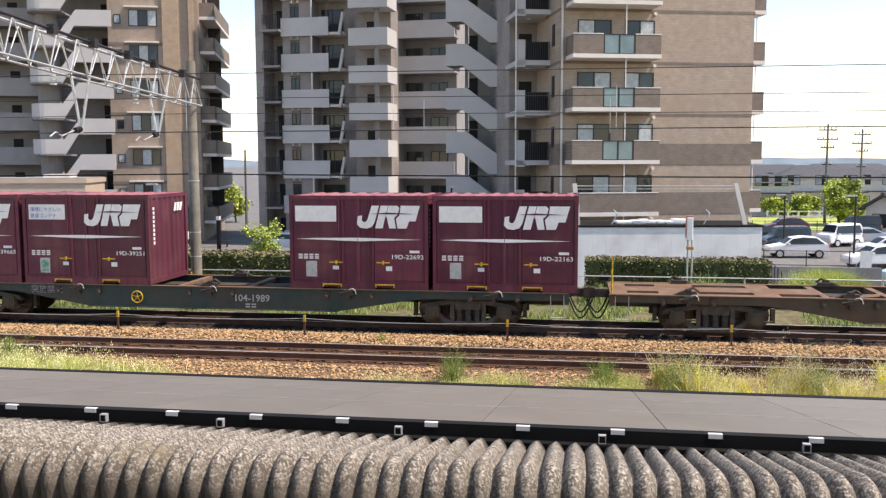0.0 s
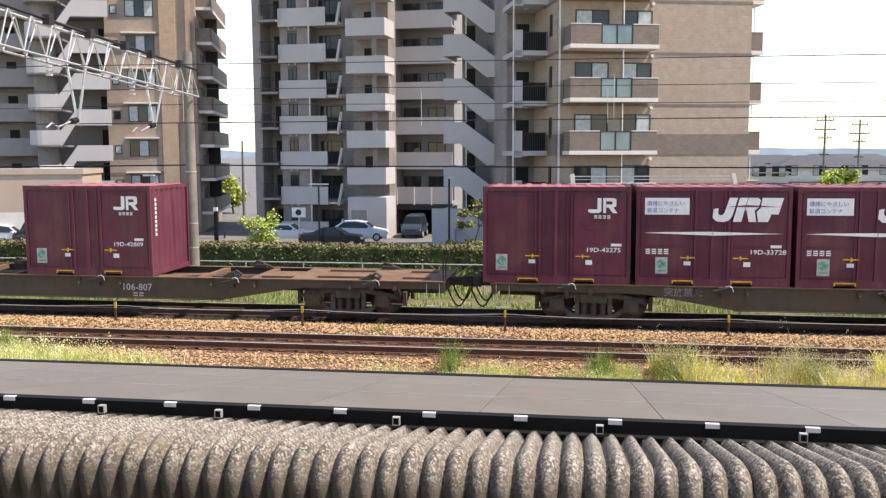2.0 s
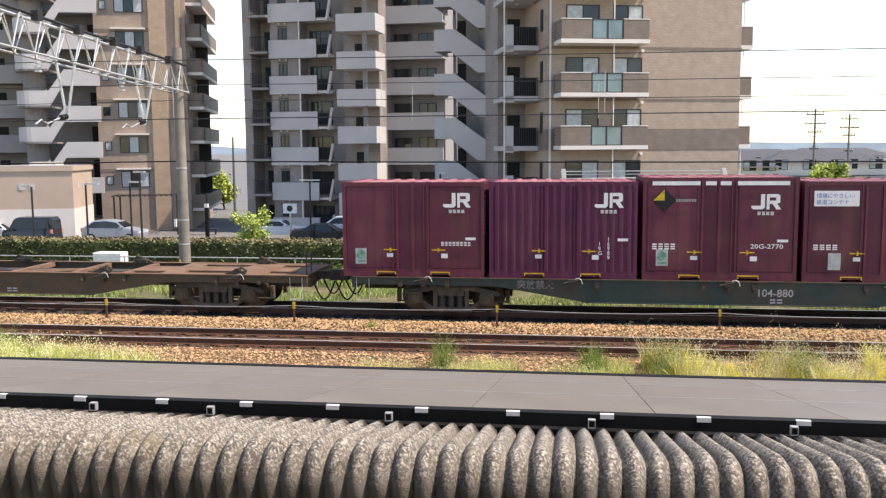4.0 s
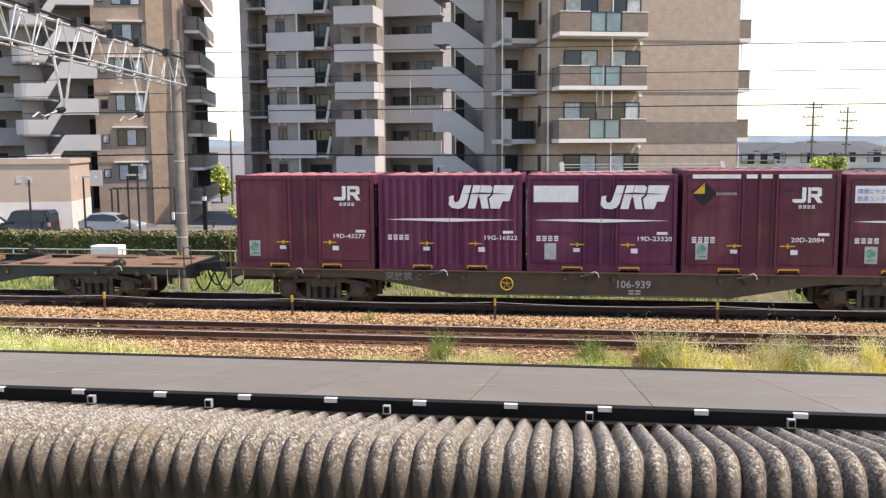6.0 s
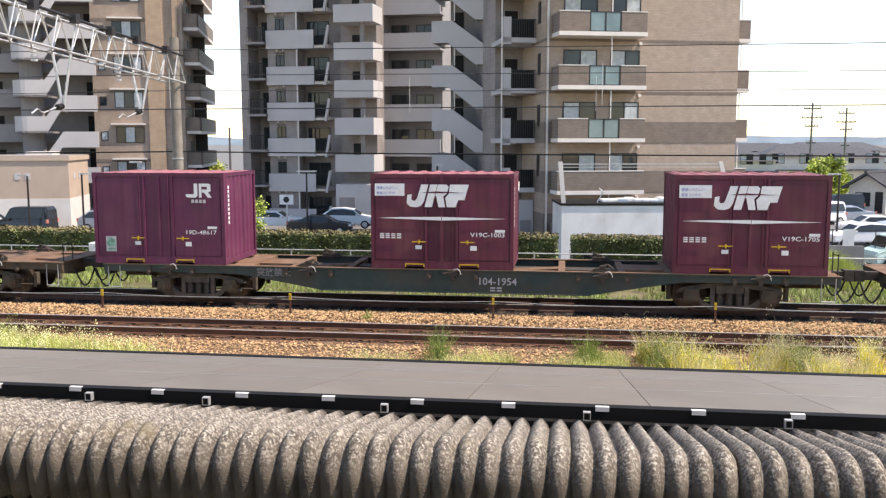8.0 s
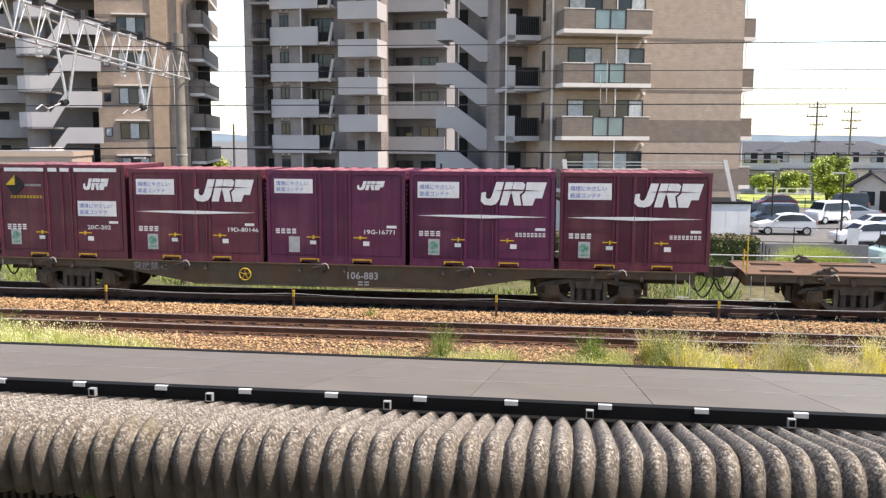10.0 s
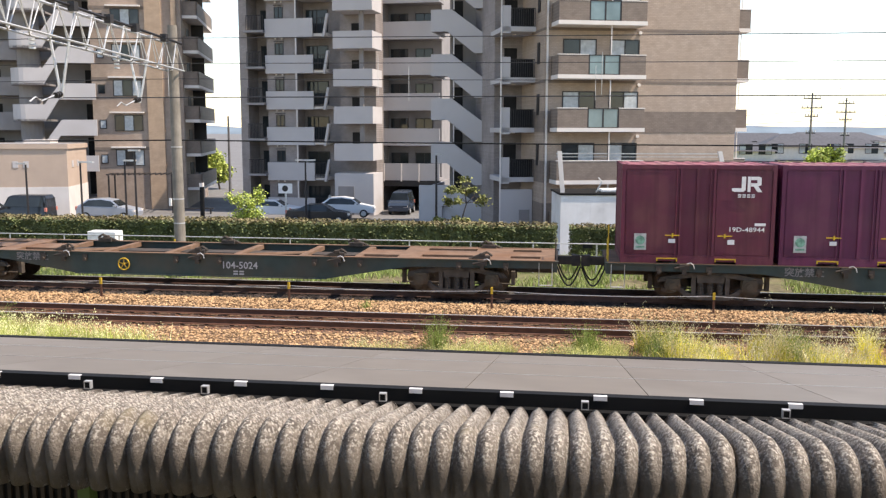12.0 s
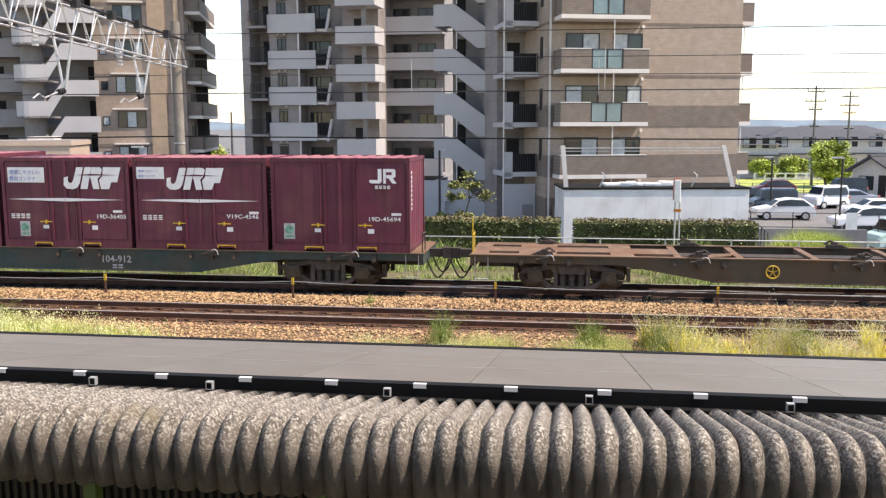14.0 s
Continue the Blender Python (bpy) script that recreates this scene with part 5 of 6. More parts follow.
    hedge(-32, -.25, 35.2, 36.6, -.72, .62, 41, "long clipped hedge with bronze tips")
    hedge(.35, 8.0, 38.6, 39.9, -1.3, .24, 43, "bushy hedge with bronze tips before the shed")
    tree(-14.75, 40.2, -2.0, 3.5, 1.0, 51, "small bushy tree with light green leaves", n=20, leaves=90, size=.065, trunk=.05)
    tree(-5.75, 47.0, LOT, 4.5, 1.45, 52, "pruned pine with flat olive leaf pads", "pine_leaf", 1, 24, 95, .10, .07)
    for i, (x, y, h_, s) in enumerate(((27.2, 99, 4.6, 2.0), (28.7, 101, 3.4, 1.7), (27.3, 114.5, 2.5, 1.9), (24.2, 114, 2.1, 1.7))):
        tree(x, y, LOT, h_, s, 60 + i, "round bright green tree before houses", n=30, leaves=190, size=.17, trunk=.16)
    for i, (x, y, h_) in enumerate(((-38.9, 92, 5.2), (-38.6, 97, 4.0), (-31, 96, 4.6))):
        tree(x, y, LOT, h_, 1.9, 70 + i, "bright green tree between the blocks", n=22, leaves=120, size=.17, trunk=.12)
    tree(-14.9, 38.4, -1.4, 1.7, 1.2, 55, "low fresh green bush behind the hedge", n=24, leaves=110, size=.06, trunk=.04)
    # lawn and white rail beyond the car park
    bm = bmesh.new()
    box(bm, 14, 36, 92, 112.5, LOT - .05, LOT + .06)
    mesh_thing("lawn", bm, M["lime"], "flat light green lawn", "lawn", kind="structure")
    r = thing("white_rail", pose(22.5, 112.6, LOT), "long low white rail fence", "fence")
    boxes("top_bar", [(0, 11, 0, .12, .72, .88)], M["white"], r)
    boxes("low_bar", [(0, 11, 0, .12, .1, .28)], M["white"], r)
    for i in range(10):
        boxes("post", [(i * 1.2, i * 1.2 + .25, .01, .11, 0, .74)], M["white"], r)
    # parked cars
    car(15.35, 66.2, LOT, 2, "car_white", "white hatchback parked side on")
    car(15.9, 72.0, LOT, 6, "car_blue", "blue-grey boxy wagon behind the hatchback", "van")
    car(14.4, 77, LOT, 12, "car_black", "black hatchback by the lawn fence")
    car(19.3, 88, LOT, 4, "car_red", "dark red car by the lawn fence")
    car(25.5, 86.5, LOT, 4, "car_black", "black van before the lawn", "van")
    car(20.8, 75.5, LOT, 28, "car_white", "white minivan in the car park", "van")
    car(21.9, 67.5, LOT, 3, "car_white", "white sedan in the car park", "sedan")
    car(22.9, 77, LOT, 5, "car_silver", "silver sedan in the car park", "sedan")
    car(18.9, 60.0, LOT, 8, "car_white", "white hatchback at the retaining wall")
    car(21.0, 61.5, LOT, 4, "car_silver", "silver hatchback in the car park")
    car(17.7, 50.0, LOT, 12, "car_mint", "pale green small van at the fence", "van")
    car(-35.6, 55.4, LOT + .6, 4, "car_black", "black van behind the hedge", "van")
    car(-31.2, 58.2, LOT + .5, 184, "car_silver", "silver hatchback behind the hedge")
    car(-21.4, 64.0, LOT + .2, 184, "car_white", "white sedan behind the hedge", "sedan")
    car(-17.3, 62.0, LOT + .1, 186, "car_black", "dark sedan behind the hedge", "sedan")
    car(-16.2, 66.0, LOT + .2, 186, "car_white", "white hatchback behind the hedge")
    car(-13.0, 71.5, LOT, 90, "car_blue", "dark off-roader before the garage", "van")
    car(-39.5, 57.5, LOT + .4, 184, "car_white", "white hatchback behind the hedge")
    lamp_post(15.3, 70.0, 4.25, "dark car park lamp with a flat head", .6, 180)
    lamp_post(17.48, 60.2, 4.55, "dark car park lamp with a flat head", .7, 180)
    lamp_post(-7.3, 51.4, 5.3, "dark lamp post before the stairs", .3)
    lamp_post(-17.8, 60.5, 4.6, "dark twin lamp post", .7, 0, True)
    lamp_post(-34.6, 54.0, 4.5, "dark lamp post at the annex", .6, 180)
    lamp_post(-31.1, 54.5, 4.6, "dark lamp post at the annex", .9)
    lamp_post(-28.3, 55.0, 4.7, "dark lamp post at the entrance", .8)
    lamp_post(-26.7, 53.2, 5.4, "tall dark lamp post with a round head", .35, 0, True)
    b = thing("bollard_lamp", pose(-26.5, 63.1, LOT), "black bollard lamp at the entrance path", "bollard lamp")
    boxes("post", [(-.12, .12, -.12, .12, 0, 2.9)], M["black_metal"], b)
    boxes("light_cap", [(-.13, .13, -.13, .13, 2.55, 2.85)], M["slab"], b, "pale lamp window")
    s = thing("notice_sign", pose(-19.6, 61.5, LOT), "white notice sign with a dark emblem", "sign")
    boxes("board", [(-.5, .5, -.04, .04, 2.25, 2.95)], M["white"], s)
    boxes("post", [(-.06, .06, .04, .12, 0, 2.9)], M["galv"], s)
    bm = bmesh.new()
    rod(bm, (0, -.05, 2.6), (0, -.042, 2.6), .22, 14)
    part("emblem", bm, M["dark_frame"], s, "dark round emblem")
    utility_pole(26.6, 102.5, 10.8, "concrete utility pole with crossarms", 1)
    utility_pole(32.5, 110.5, 10.5, "concrete utility pole with crossarms", 2)
    utility_pole(58.0, 160, 12.5, "distant concrete utility pole", 3)
    utility_pole(-33.5, 87, 8.1, "slim grey pole between the blocks", 4, False)
    for k, (z, y) in enumerate(((9.2, 126), (7.8, 126.4), (6.4, 126.2), (5.4, 126))):
        bm = bmesh.new()
        ends = [Vector((-60, y + 8, z + .4)), Vector((26.6, y - 24, z)), Vector((32.5, y - 16, z)), Vector((110, y + 20, z + 1))]
        pts = [ends[0]]
        for a, c in zip(ends, ends[1:]):
            pts += [a.lerp(c, i / 12) - Vector((0, 0, (c - a).length * .018 * 4 * (i / 12) * (1 - i / 12))) for i in range(1, 13)]
        tube(bm, pts, .018, 4)
        mesh_thing("power_line", bm, M["dark_frame"], "thin power line between utility poles", "wire", "overhead wires")


catenary()
guard_fence()
park()

# ---- freight train ----
PITCH, SLOT, BOX_L, BOX_W, BOX_H = 20.745, 3.90, 3.77, 2.45, 2.49
DECK = 1.02
FACE = -BOX_W / 2


def wheelset_mesh():
    bm = bmesh.new()
    for s in (-1, 1):
        y0, y1 = s * 0.50, s * 0.62
        for (r, a, b) in ((0.43, y0, y1), (0.455, s * 0.495, s * 0.525), (0.16, s * .48, s * .70)):
            rod(bm, (0, a, 0), (0, b, 0), r, 28 if r > .2 else 12)
        for k in range(6):
            a = k * math.pi / 3
            rod(bm, (math.cos(a) * .27, y1, math.sin(a) * .27), (math.cos(a) * .27, y1 + s * .012, math.sin(a) * .27), .05, 6)
    rod(bm, (0, -.95, 0), (0, .95, 0), .08, 10)
    return mesh_of("wheelset", bm, M["wheel"])


def axlebox_mesh():
    bm = bmesh.new()
    prism(bm, [(-.17, .30), (.17, .30), (.20, .42), (.16, .60), (-.16, .60), (-.20, .42)], "y", -1.13, -.88)
    rod(bm, (0, -1.12, .43), (0, -1.16, .43), .15, 16)
    rod(bm, (0, -1.16, .43), (0, -1.18, .43), .09, 12)
    for k in range(6):
        rod(bm, (math.cos(k * 1.047) * .12, -1.16, .43 + math.sin(k * 1.047) * .12), (math.cos(k * 1.047) * .12, -1.175, .43 + math.sin(k * 1.047) * .12), .018, 6)
    return mesh_of("axlebox", bm, M["wagon_brown"])


AXLEBOX_ME = axlebox_mesh()


def spring_mesh():
    bm = bmesh.new()
    tube(bm, [(.075 * math.cos(a * .9), .075 * math.sin(a * .9), .33 * a / 35) for a in range(36)], .017, 5)
    rod(bm, (0, 0, 0), (0, 0, .33), .06, 10)
    return mesh_of("spring", bm, M["bogie_iron"])


SPRING_ME = spring_mesh()


def bogie(parent, x, wheel_me):
    bm = bmesh.new()
    for s in (-1, 1):
        # arched top chord and sagging lower chord, joined by columns
        prism(bm, [(-1.34, .50), (-1.24, .62), (-.58, .75), (.58, .75), (1.24, .62), (1.34, .50), (1.20, .50), (.52, .63), (-.52, .63), (-1.20, .50)], "y", s * .90, s * 1.04)
        prism(bm, [(-.74, .37), (-.60, .26), (-.44, .185), (.44, .185), (.60, .26), (.74, .37), (.82, .31), (.66, .15), (.46, .055), (-.46, .055), (-.66, .15), (-.82, .31)], "y", s * .90, s * 1.05)
        for q in (-1, 1):
            prism(bm, [(q * .70, .26), (q * 1.0, .20), (q * 1.22, .26), (q * 1.22, .34), (q * .76, .36)], "y", s * .92, s * 1.0)
            box(bm, q * .42 - .055, q * .42 + .055, min(s * .92, s * 1.03), max(s * .92, s * 1.03), .15, .66)
            # brake block and its hanger
            box(bm, q * 1.48 - .05, q * 1.48 + .05, min(s * .50, s * .66), max(s * .50, s * .66), .25, .62)
        box(bm, -.34, .34, min(s * .86, s * 1.06), max(s * .86, s * 1.06), .50, .70)
        rod(bm, (-1.45, s * .75, .30), (1.45, s * .75, .30), .022, 6)
        box(bm, -.38, .38, min(s * .80, s * .87), max(s * .80, s * .87), .12, .66)
    box(bm, -.22, .22, -.9, .9, .40, .66)
    b = part("bogie", bm, M["bogie_iron"], parent, "grimy cast steel bogie")
    b.location = (x, 0, 0)
    for s in (-1, 1):
        for k in (-.24, 0, .24):
            o = new("spring", SPRING_ME)
            o.parent = b
            o.location = (k, s * .98, .18)
    for ax in (-.95, .95):
        w = new("wheelset", wheel_me)
        w.parent = b
        w.location = (ax, 0, .43)
        for turn in (0, 180):
            o = new("axlebox", AXLEBOX_ME)
            o.parent = b
            o.matrix_basis = pose(ax, 0, 0, 0, 0, turn)
    return b


WHEEL_ME = wheelset_mesh()


def wagon(side, deck_mat, label):
    g = thing("flat_wagon", pose(0, TRACK_B, 0), label, "freight wagon", "wagons of the train")
    # fish-belly side sills
    for s, nm in ((-1, "side_sill"), (1, "side_sill")):
        bm = bmesh.new()
        y0, y1 = s * 1.16, s * 1.20
        prism(bm, [(-9.75, .98), (-9.75, .80), (-5.95, .78), (-5.6, .74), (-3.6, .40), (3.6, .40), (5.6, .74), (5.95, .78), (9.75, .80), (9.75, .98)], "y", y0, y1)
        box(bm, -9.78, 9.78, s * 1.10, s * 1.245, .975, 1.0)
        prism(bm, [(-3.6, .385), (3.6, .385), (3.6, .41), (-3.6, .41)], "y", s * 1.10, s * 1.24)
        part(nm, bm, M[side], g, "deep fish-belly side sill")
    # deck: cross members, end plates with openings, centre sill
    for e in (-1, 1):
        X = lambda a, b2: (min(e * a, e * b2), max(e * a, e * b2))
        bm = bmesh.new()
        xs = sorted(e * q for q in (5.5, 6.1, 7.5, 7.9, 8.5, 9.3, 9.75))
        ys = [-1.1, -.85, -.45, .45, .85, 1.1]
        plate(bm, xs, ys, [((5 - i) if e < 0 else i, j) for i, j in ((1, 1), (1, 3), (4, 1), (4, 3))], .93, 1.003)
        part("end_deck", bm, M[deck_mat], g, "rusted deck plate with cut-outs")
        boxes("end_beam", [(*X(9.6, 9.75), -1.16, 1.16, .70, .98)], M[side], g)
        boxes("deck_strip", [(*X(4.4, 5.5), -.5, .5, .93, .99)], M[deck_mat], g)
    for x in (-4.4, -2.85, -1.0, 1.0, 2.85, 4.4):
        boxes("cross_beam", [(x - .09, x + .09, -1.1, 1.1, .86, .985)], M[deck_mat], g, "rusted cross beam")
    for x0, x1 in ((-4.4, -2.85), (1.0, 2.85)):
        bm = bmesh.new()
        rod(bm, (x0, -1.05, .95), (x1, -.2, .95), .06, 6)
        part("diagonal_brace", bm, M[deck_mat], g)
    for s in (-1, 1):
        boxes("top_flange", [(-9.7, 9.7, s * 1.17 - .075, s * 1.17 + .076, 1.0, 1.012)], M[deck_mat], g, "rusted top flange")
    boxes("centre_sill", [(-9.6, 9.6, -.28, .28, .55, .92)], M["grime"], g, "dark centre sill")
    # container locks on the sill
    bm = bmesh.new()
    box(bm, -.20, .20, -.035, .16, .99, 1.10)
    box(bm, -.07, .07, -.035, .10, 1.09, 1.17)
    box(bm, -.12, .12, -.13, -.03, .86, 1.0)
    box(bm, -.05, .05, -.12, -.04, .74, .88)
    rod(bm, (-.24, -.11, .90), (.20, -.11, 1.01), .028, 6)
    rod(bm, (-.36, .04, 1.0), (.12, .04, 1.20), .034, 6)
    rod(bm, (.12, .04, 1.20), (.26, .04, 1.10), .03, 6)
    lock_me = mesh_of("container_lock", bm, M["grime"])
    bm = bmesh.new()
    box(bm, -.07, .07, -.06, .01, .80, .94)
    rod(bm, (0, -.11, .79), (0, -.03, .79), .05, 10)
    lug_me = mesh_of("side_lug", bm, M["grime"])
    bm = bmesh.new()
    tube(bm, [(.05, -.15, 1.02), (.14, -.17, 1.05), (.21, -.17, 1.0), (.24, -.17, .90)], .012, 6)
    lever_me = mesh_of("lock_lever", bm, M["galv"])
    for k in range(-2, 3):
        for s in (-1, 1):
            for nm, me, dx in (("container_lock", lock_me, 0), ("lock_lever", lever_me, 0), ("side_lug", lug_me, -.62), ("side_lug", lug_me, .62)):
                o = new(nm, me)
                o.parent = g
                o.matrix_basis = pose(k * SLOT + dx, s * 1.18, 0, 0, 0, 0 if s < 0 else 180)
    for s in (1,):
        bm = bmesh.new()
        R = .16
        n = 20
        tube(bm, [(R * math.cos(2 * math.pi * k / n), 0, R * math.sin(2 * math.pi * k / n)) for k in range(n + 1)], .018)
        for k in range(5):
            a = 2 * math.pi * k / 5 + .3
            rod(bm, (0, 0, 0), (R * math.cos(a), 0, R * math.sin(a)), .012, 5)
        rod(bm, (0, -.03, 0), (0, .06, 0), .03, 8)
        w = part("handwheel", bm, M["yellow"], g, "yellow brake handwheel")
        w.location = (-2.12, -1.27, .69)
    for e in (-1, 1):
        bogie(g, e * 7.1, WHEEL_ME)
        # coupler, hoses, steps and hand rails at the end
        bm = bmesh.new()
        box(bm, min(e * 9.7, e * 10.145), max(e * 9.7, e * 10.145), -.10, .10, .76, .98)
        prism(bm, [(e * 10.125, -.16), (e * 10.365, -.14), (e * 10.365, .02), (e * 10.245, .04), (e * 10.245, .16), (e * 10.125, .17)], "z", .73, 1.02)
        part("coupler", bm, M["grime"], g, "dark automatic coupler")
        for yy in (-.55, .42):
            bm = bmesh.new()
            pts = [Vector((e * (9.74 + .62 * t), yy, .78 - .52 * math.sin(math.pi * t))) for t in [i / 9 for i in range(10)]]
            tube(bm, pts, .024)
            part("brake_hose", bm, M["black"], g, "black sagging brake hose")
        bm = bmesh.new()
        x = e * 9.62
        for dx in (0, .34):
            rod(bm, (x - e * dx, -1.2, .95), (x - e * dx, -1.2, .36), .011, 6)
        rod(bm, (x, -1.2, .36), (x - e * .34, -1.2, .36), .015, 6)
        part("step", bm, M["galv"], g, "pale steel step")
        bm = bmesh.new()
        for yy in (-1.02, -.55):
            rod(bm, (e * 9.7, yy, .98), (e * 9.7, yy, 1.55 + (.4 if e < 0 and yy < -1 else 0)), .018, 6)
        rod(bm, (e * 9.7, -1.02, 1.5), (e * 9.7, -.55, 1.5), .016, 6)
        part("hand_rail", bm, M["yellow"] if e < 0 else M["grime"], g, "thin hand rail")
    return g


# ---- painted shapes on containers ----
def flat(bm, pts, y=FACE - .010, t=.004):
    prism(bm, pts, "y", y - t, y)


def emblem_wide(c, x0, x1, z0, z1):
    """Three leaning white block shapes side by side, crossed by a thin dark dart."""
    bm = bmesh.new()

    def shape(*pts):
        flat(bm, [(x0 + u / 328 * (x1 - x0), z0 + v / 122 * (z1 - z0)) for u, v in pts])
    shape((4, 66), (27, 70), (25, 44), (34, 34), (47, 36), (56, 50), (78, 122), (116, 122), (92, 32), (76, 8), (50, 0), (18, 4), (0, 22))
    shape((125, 122), (163, 122), (134, 2), (95, 2))
    shape((166, 122), (210, 122), (222, 110), (212, 74), (194, 58), (203, 2), (168, 2), (156, 62), (151, 62))
    shape((229, 122), (328, 122), (318, 88), (305, 40), (272, 40), (258, 2), (212, 2), (204, 52), (222, 72))
    e = part("painted_emblem", bm, M["white"], c, "white leaning block emblem")
    bm = bmesh.new()
    pts = ((70, 78), (160, 86), (310, 78), (160, 76))
    flat(bm, [(x0 + u / 328 * (x1 - x0), z0 + v / 122 * (z1 - z0)) for u, v in pts], FACE - .0145, .002)
    part("emblem_dart", bm, M["purple"], e, "thin dark dart across the emblem")


def emblem_small(c, x0, x1, z0, z1):
    """Two rounded white stroke shapes."""
    bm = bmesh.new()
    w, hgt = x1 - x0, z1 - z0

    def P(u, v):
        return (x0 + u * w, z0 + v * hgt)
    flat(bm, [P(0, .08), P(.08, 0), P(.38, 0), P(.46, .12), P(.46, 1), P(.32, 1), P(.32, .24), P(.0, .24)])
    flat(bm, [P(.52, 0), P(.62, 0), P(.62, 1), P(.52, 1)])
    flat(bm, [P(.63, .78), P(.84, .78), P(.84, .58), P(.63, .58), P(.63, .36), P(.72, .36), P(.86, 0), P(1.02, 0), P(.88, .37), P(.98, .46), P(.98, .92), P(.90, 1), P(.63, 1)])
    part("painted_emblem", bm, M["white"], c, "white painted emblem")


def bars(name, c, x0, x1, z0, z1, n, material="white", label="", gap=.28):
    """Writing too small to read: plain bars."""
    bm = bmesh.new()
    w = (x1 - x0) / n
    for i in range(n):
        a = x0 + i * w
        for lo, hi in (((0, .26), (.40, .62), (.76, 1)) if n > 1 else ((0, 1),)):
            flat(bm, [(a, z0 + lo * (z1 - z0)), (a + w * (1 - gap), z0 + lo * (z1 - z0)), (a + w * (1 - gap), z0 + hi * (z1 - z0)), (a, z0 + hi * (z1 - z0))])
    tagged(part(name, bm, M[material], c, label), kind="stuff" if n > 1 else "")


BODY_CACHE = {}


def body_meshes(ribbed, hgt):
    key = (ribbed, hgt)
    if key in BODY_CACHE:
        return BODY_CACHE[key]
    L, W = BOX_L / 2, BOX_W / 2
    out = []

    def add(name, label, material, fill):
        bm = bmesh.new()
        fill(bm)
        out.append((name, mesh_of(name, bm, M[material]), label))

    def shell(bm):
        if not ribbed:
            box(bm, -L + .05, L - .05, -W + .03, W - .03, .05, hgt - .05)
            return
        near = [(-L + .05, -W + .03)]
        for k in range(17):
            u = -L + .2 + k * (2 * L - .4) / 16
            near += [(u - .07, -W + .03), (u - .035, -W - .002), (u + .035, -W - .002), (u + .07, -W + .03)]
        near.append((L - .05, -W + .03))
        prism(bm, near + [(x, -y) for x, y in near[::-1]], "z", .05, hgt - .05)
    add("shell", "", "purple", shell)
    for sx in (-1, 1):
        for sy in (-1, 1):
            def post(bm, sx=sx, sy=sy):
                x, y = sx * (L - .045), sy * (W - .045)
                box(bm, x - .045, x + .045, y - .045, y + .045, 0, hgt - .13)
                box(bm, x - (.075 if sx > 0 else .05), x + (.05 if sx > 0 else .075), y - .05, y + .05, hgt - .14, hgt + .01)
            add("corner_post", "", "purple", post)
    for sy in (-1, 1):
        y = sy * (W - .035)
        add("top_rail", "", "purple", lambda bm, y=y: box(bm, -L + .09, L - .09, y - .035, y + .035, hgt - .10, hgt))

        def sill(bm, y=y):
            box(bm, -L + .09, L - .09, y - .03, y + .03, .11, .20)
            for a, b2 in ((-L + .09, -.98), (-.46, .46), (.98, L - .09)):
                box(bm, a, b2, y - .035, y + .035, 0, .12)
        add("bottom_sill", "", "purple", sill)
    y = -(W - .035)
    for u in (-.42, .0, .40):
        w = .03 if u else .045
        add("door_bar", "", "purple", lambda bm, u=u, w=w: box(bm, u - w, u + w, y - .042, y + .02, .2, hgt - .1))
    for u in (-.53, .29):
        add("lock_rod", "", "purple", lambda bm, u=u: rod(bm, (u, y - .034, .14), (u, y - .034, hgt - .06), .012, 6))
    for u0, u1 in ((-L + .12, -.47), (.45, L - .12)):
        add("side_panel", "", "purple", lambda bm, u0=u0, u1=u1: box(bm, u0, u1, -W + .012, -W + .04, .24, hgt - .14))
    for sx in (-1, 1):
        x = sx * (L - .045)

        def end(bm, x=x, sx=sx):
            line = [(x - sx * .02, W - .06), (x - sx * .02, -W + .06)]
            for k in range(7):
                v = -W + .28 + k * (2 * W - .56) / 6
                line += [(x, v - .09), (x + sx * .035, v - .05), (x + sx * .035, v + .05), (x, v + .09)]
            prism(bm, line, "z", .13, hgt - .09)
        add("end_wall", "ribbed end wall", "purple", end)
        add("end_rail", "", "purple", lambda bm, x=x: box(bm, x - .035, x + .04, -W + .09, W - .09, hgt - .10, hgt))
        add("end_sill", "", "purple", lambda bm, x=x: box(bm, x - .035, x + .04, -W + .09, W - .09, 0, .14))
    bm = bmesh.new()
    box(bm, -L + .06, L - .06, -W + .06, W - .06, hgt - .06, hgt - .02)
    for k in range(9):
        u = -L + .25 + k * (2 * L - .5) / 8
        prism(bm, [(u - .09, hgt - .02), (u - .05, hgt + .008), (u + .05, hgt + .008), (u + .09, hgt - .02)], "y", -W + .07, W - .07)
    roof = mesh_of("roof", bm, M["purple_roof"])
    extra = []
    for a, b2 in ((-.98, -.46), (.46, .98)):
        bm = bmesh.new()
        for (x0, x1, z0, z1) in ((a, b2, .105, .135), (a, a + .03, .05, .12), (b2 - .03, b2, .05, .12)):
            box(bm, x0, x1, -W - .012, -W + .02, z0, z1)
        extra.append(("fork_pocket", mesh_of("fork_pocket", bm, M["yellow"]), "yellow-edged fork pocket rim"))
    for a in (-.78, .50):
        bm = bmesh.new()
        box(bm, a, a + .36, -W - .03, -W - .005, .70, .725)
        box(bm, a + .16, a + .20, -W - .04, -W - .005, .66, .76)
        extra.append(("door_latch", mesh_of("door_latch", bm, M["yellow"]), "yellow door latch"))
    BODY_CACHE[key] = out + [("roof", roof, "faded pink ribbed roof")] + extra
    return BODY_CACHE[key]


def container(style, number, violet=False):
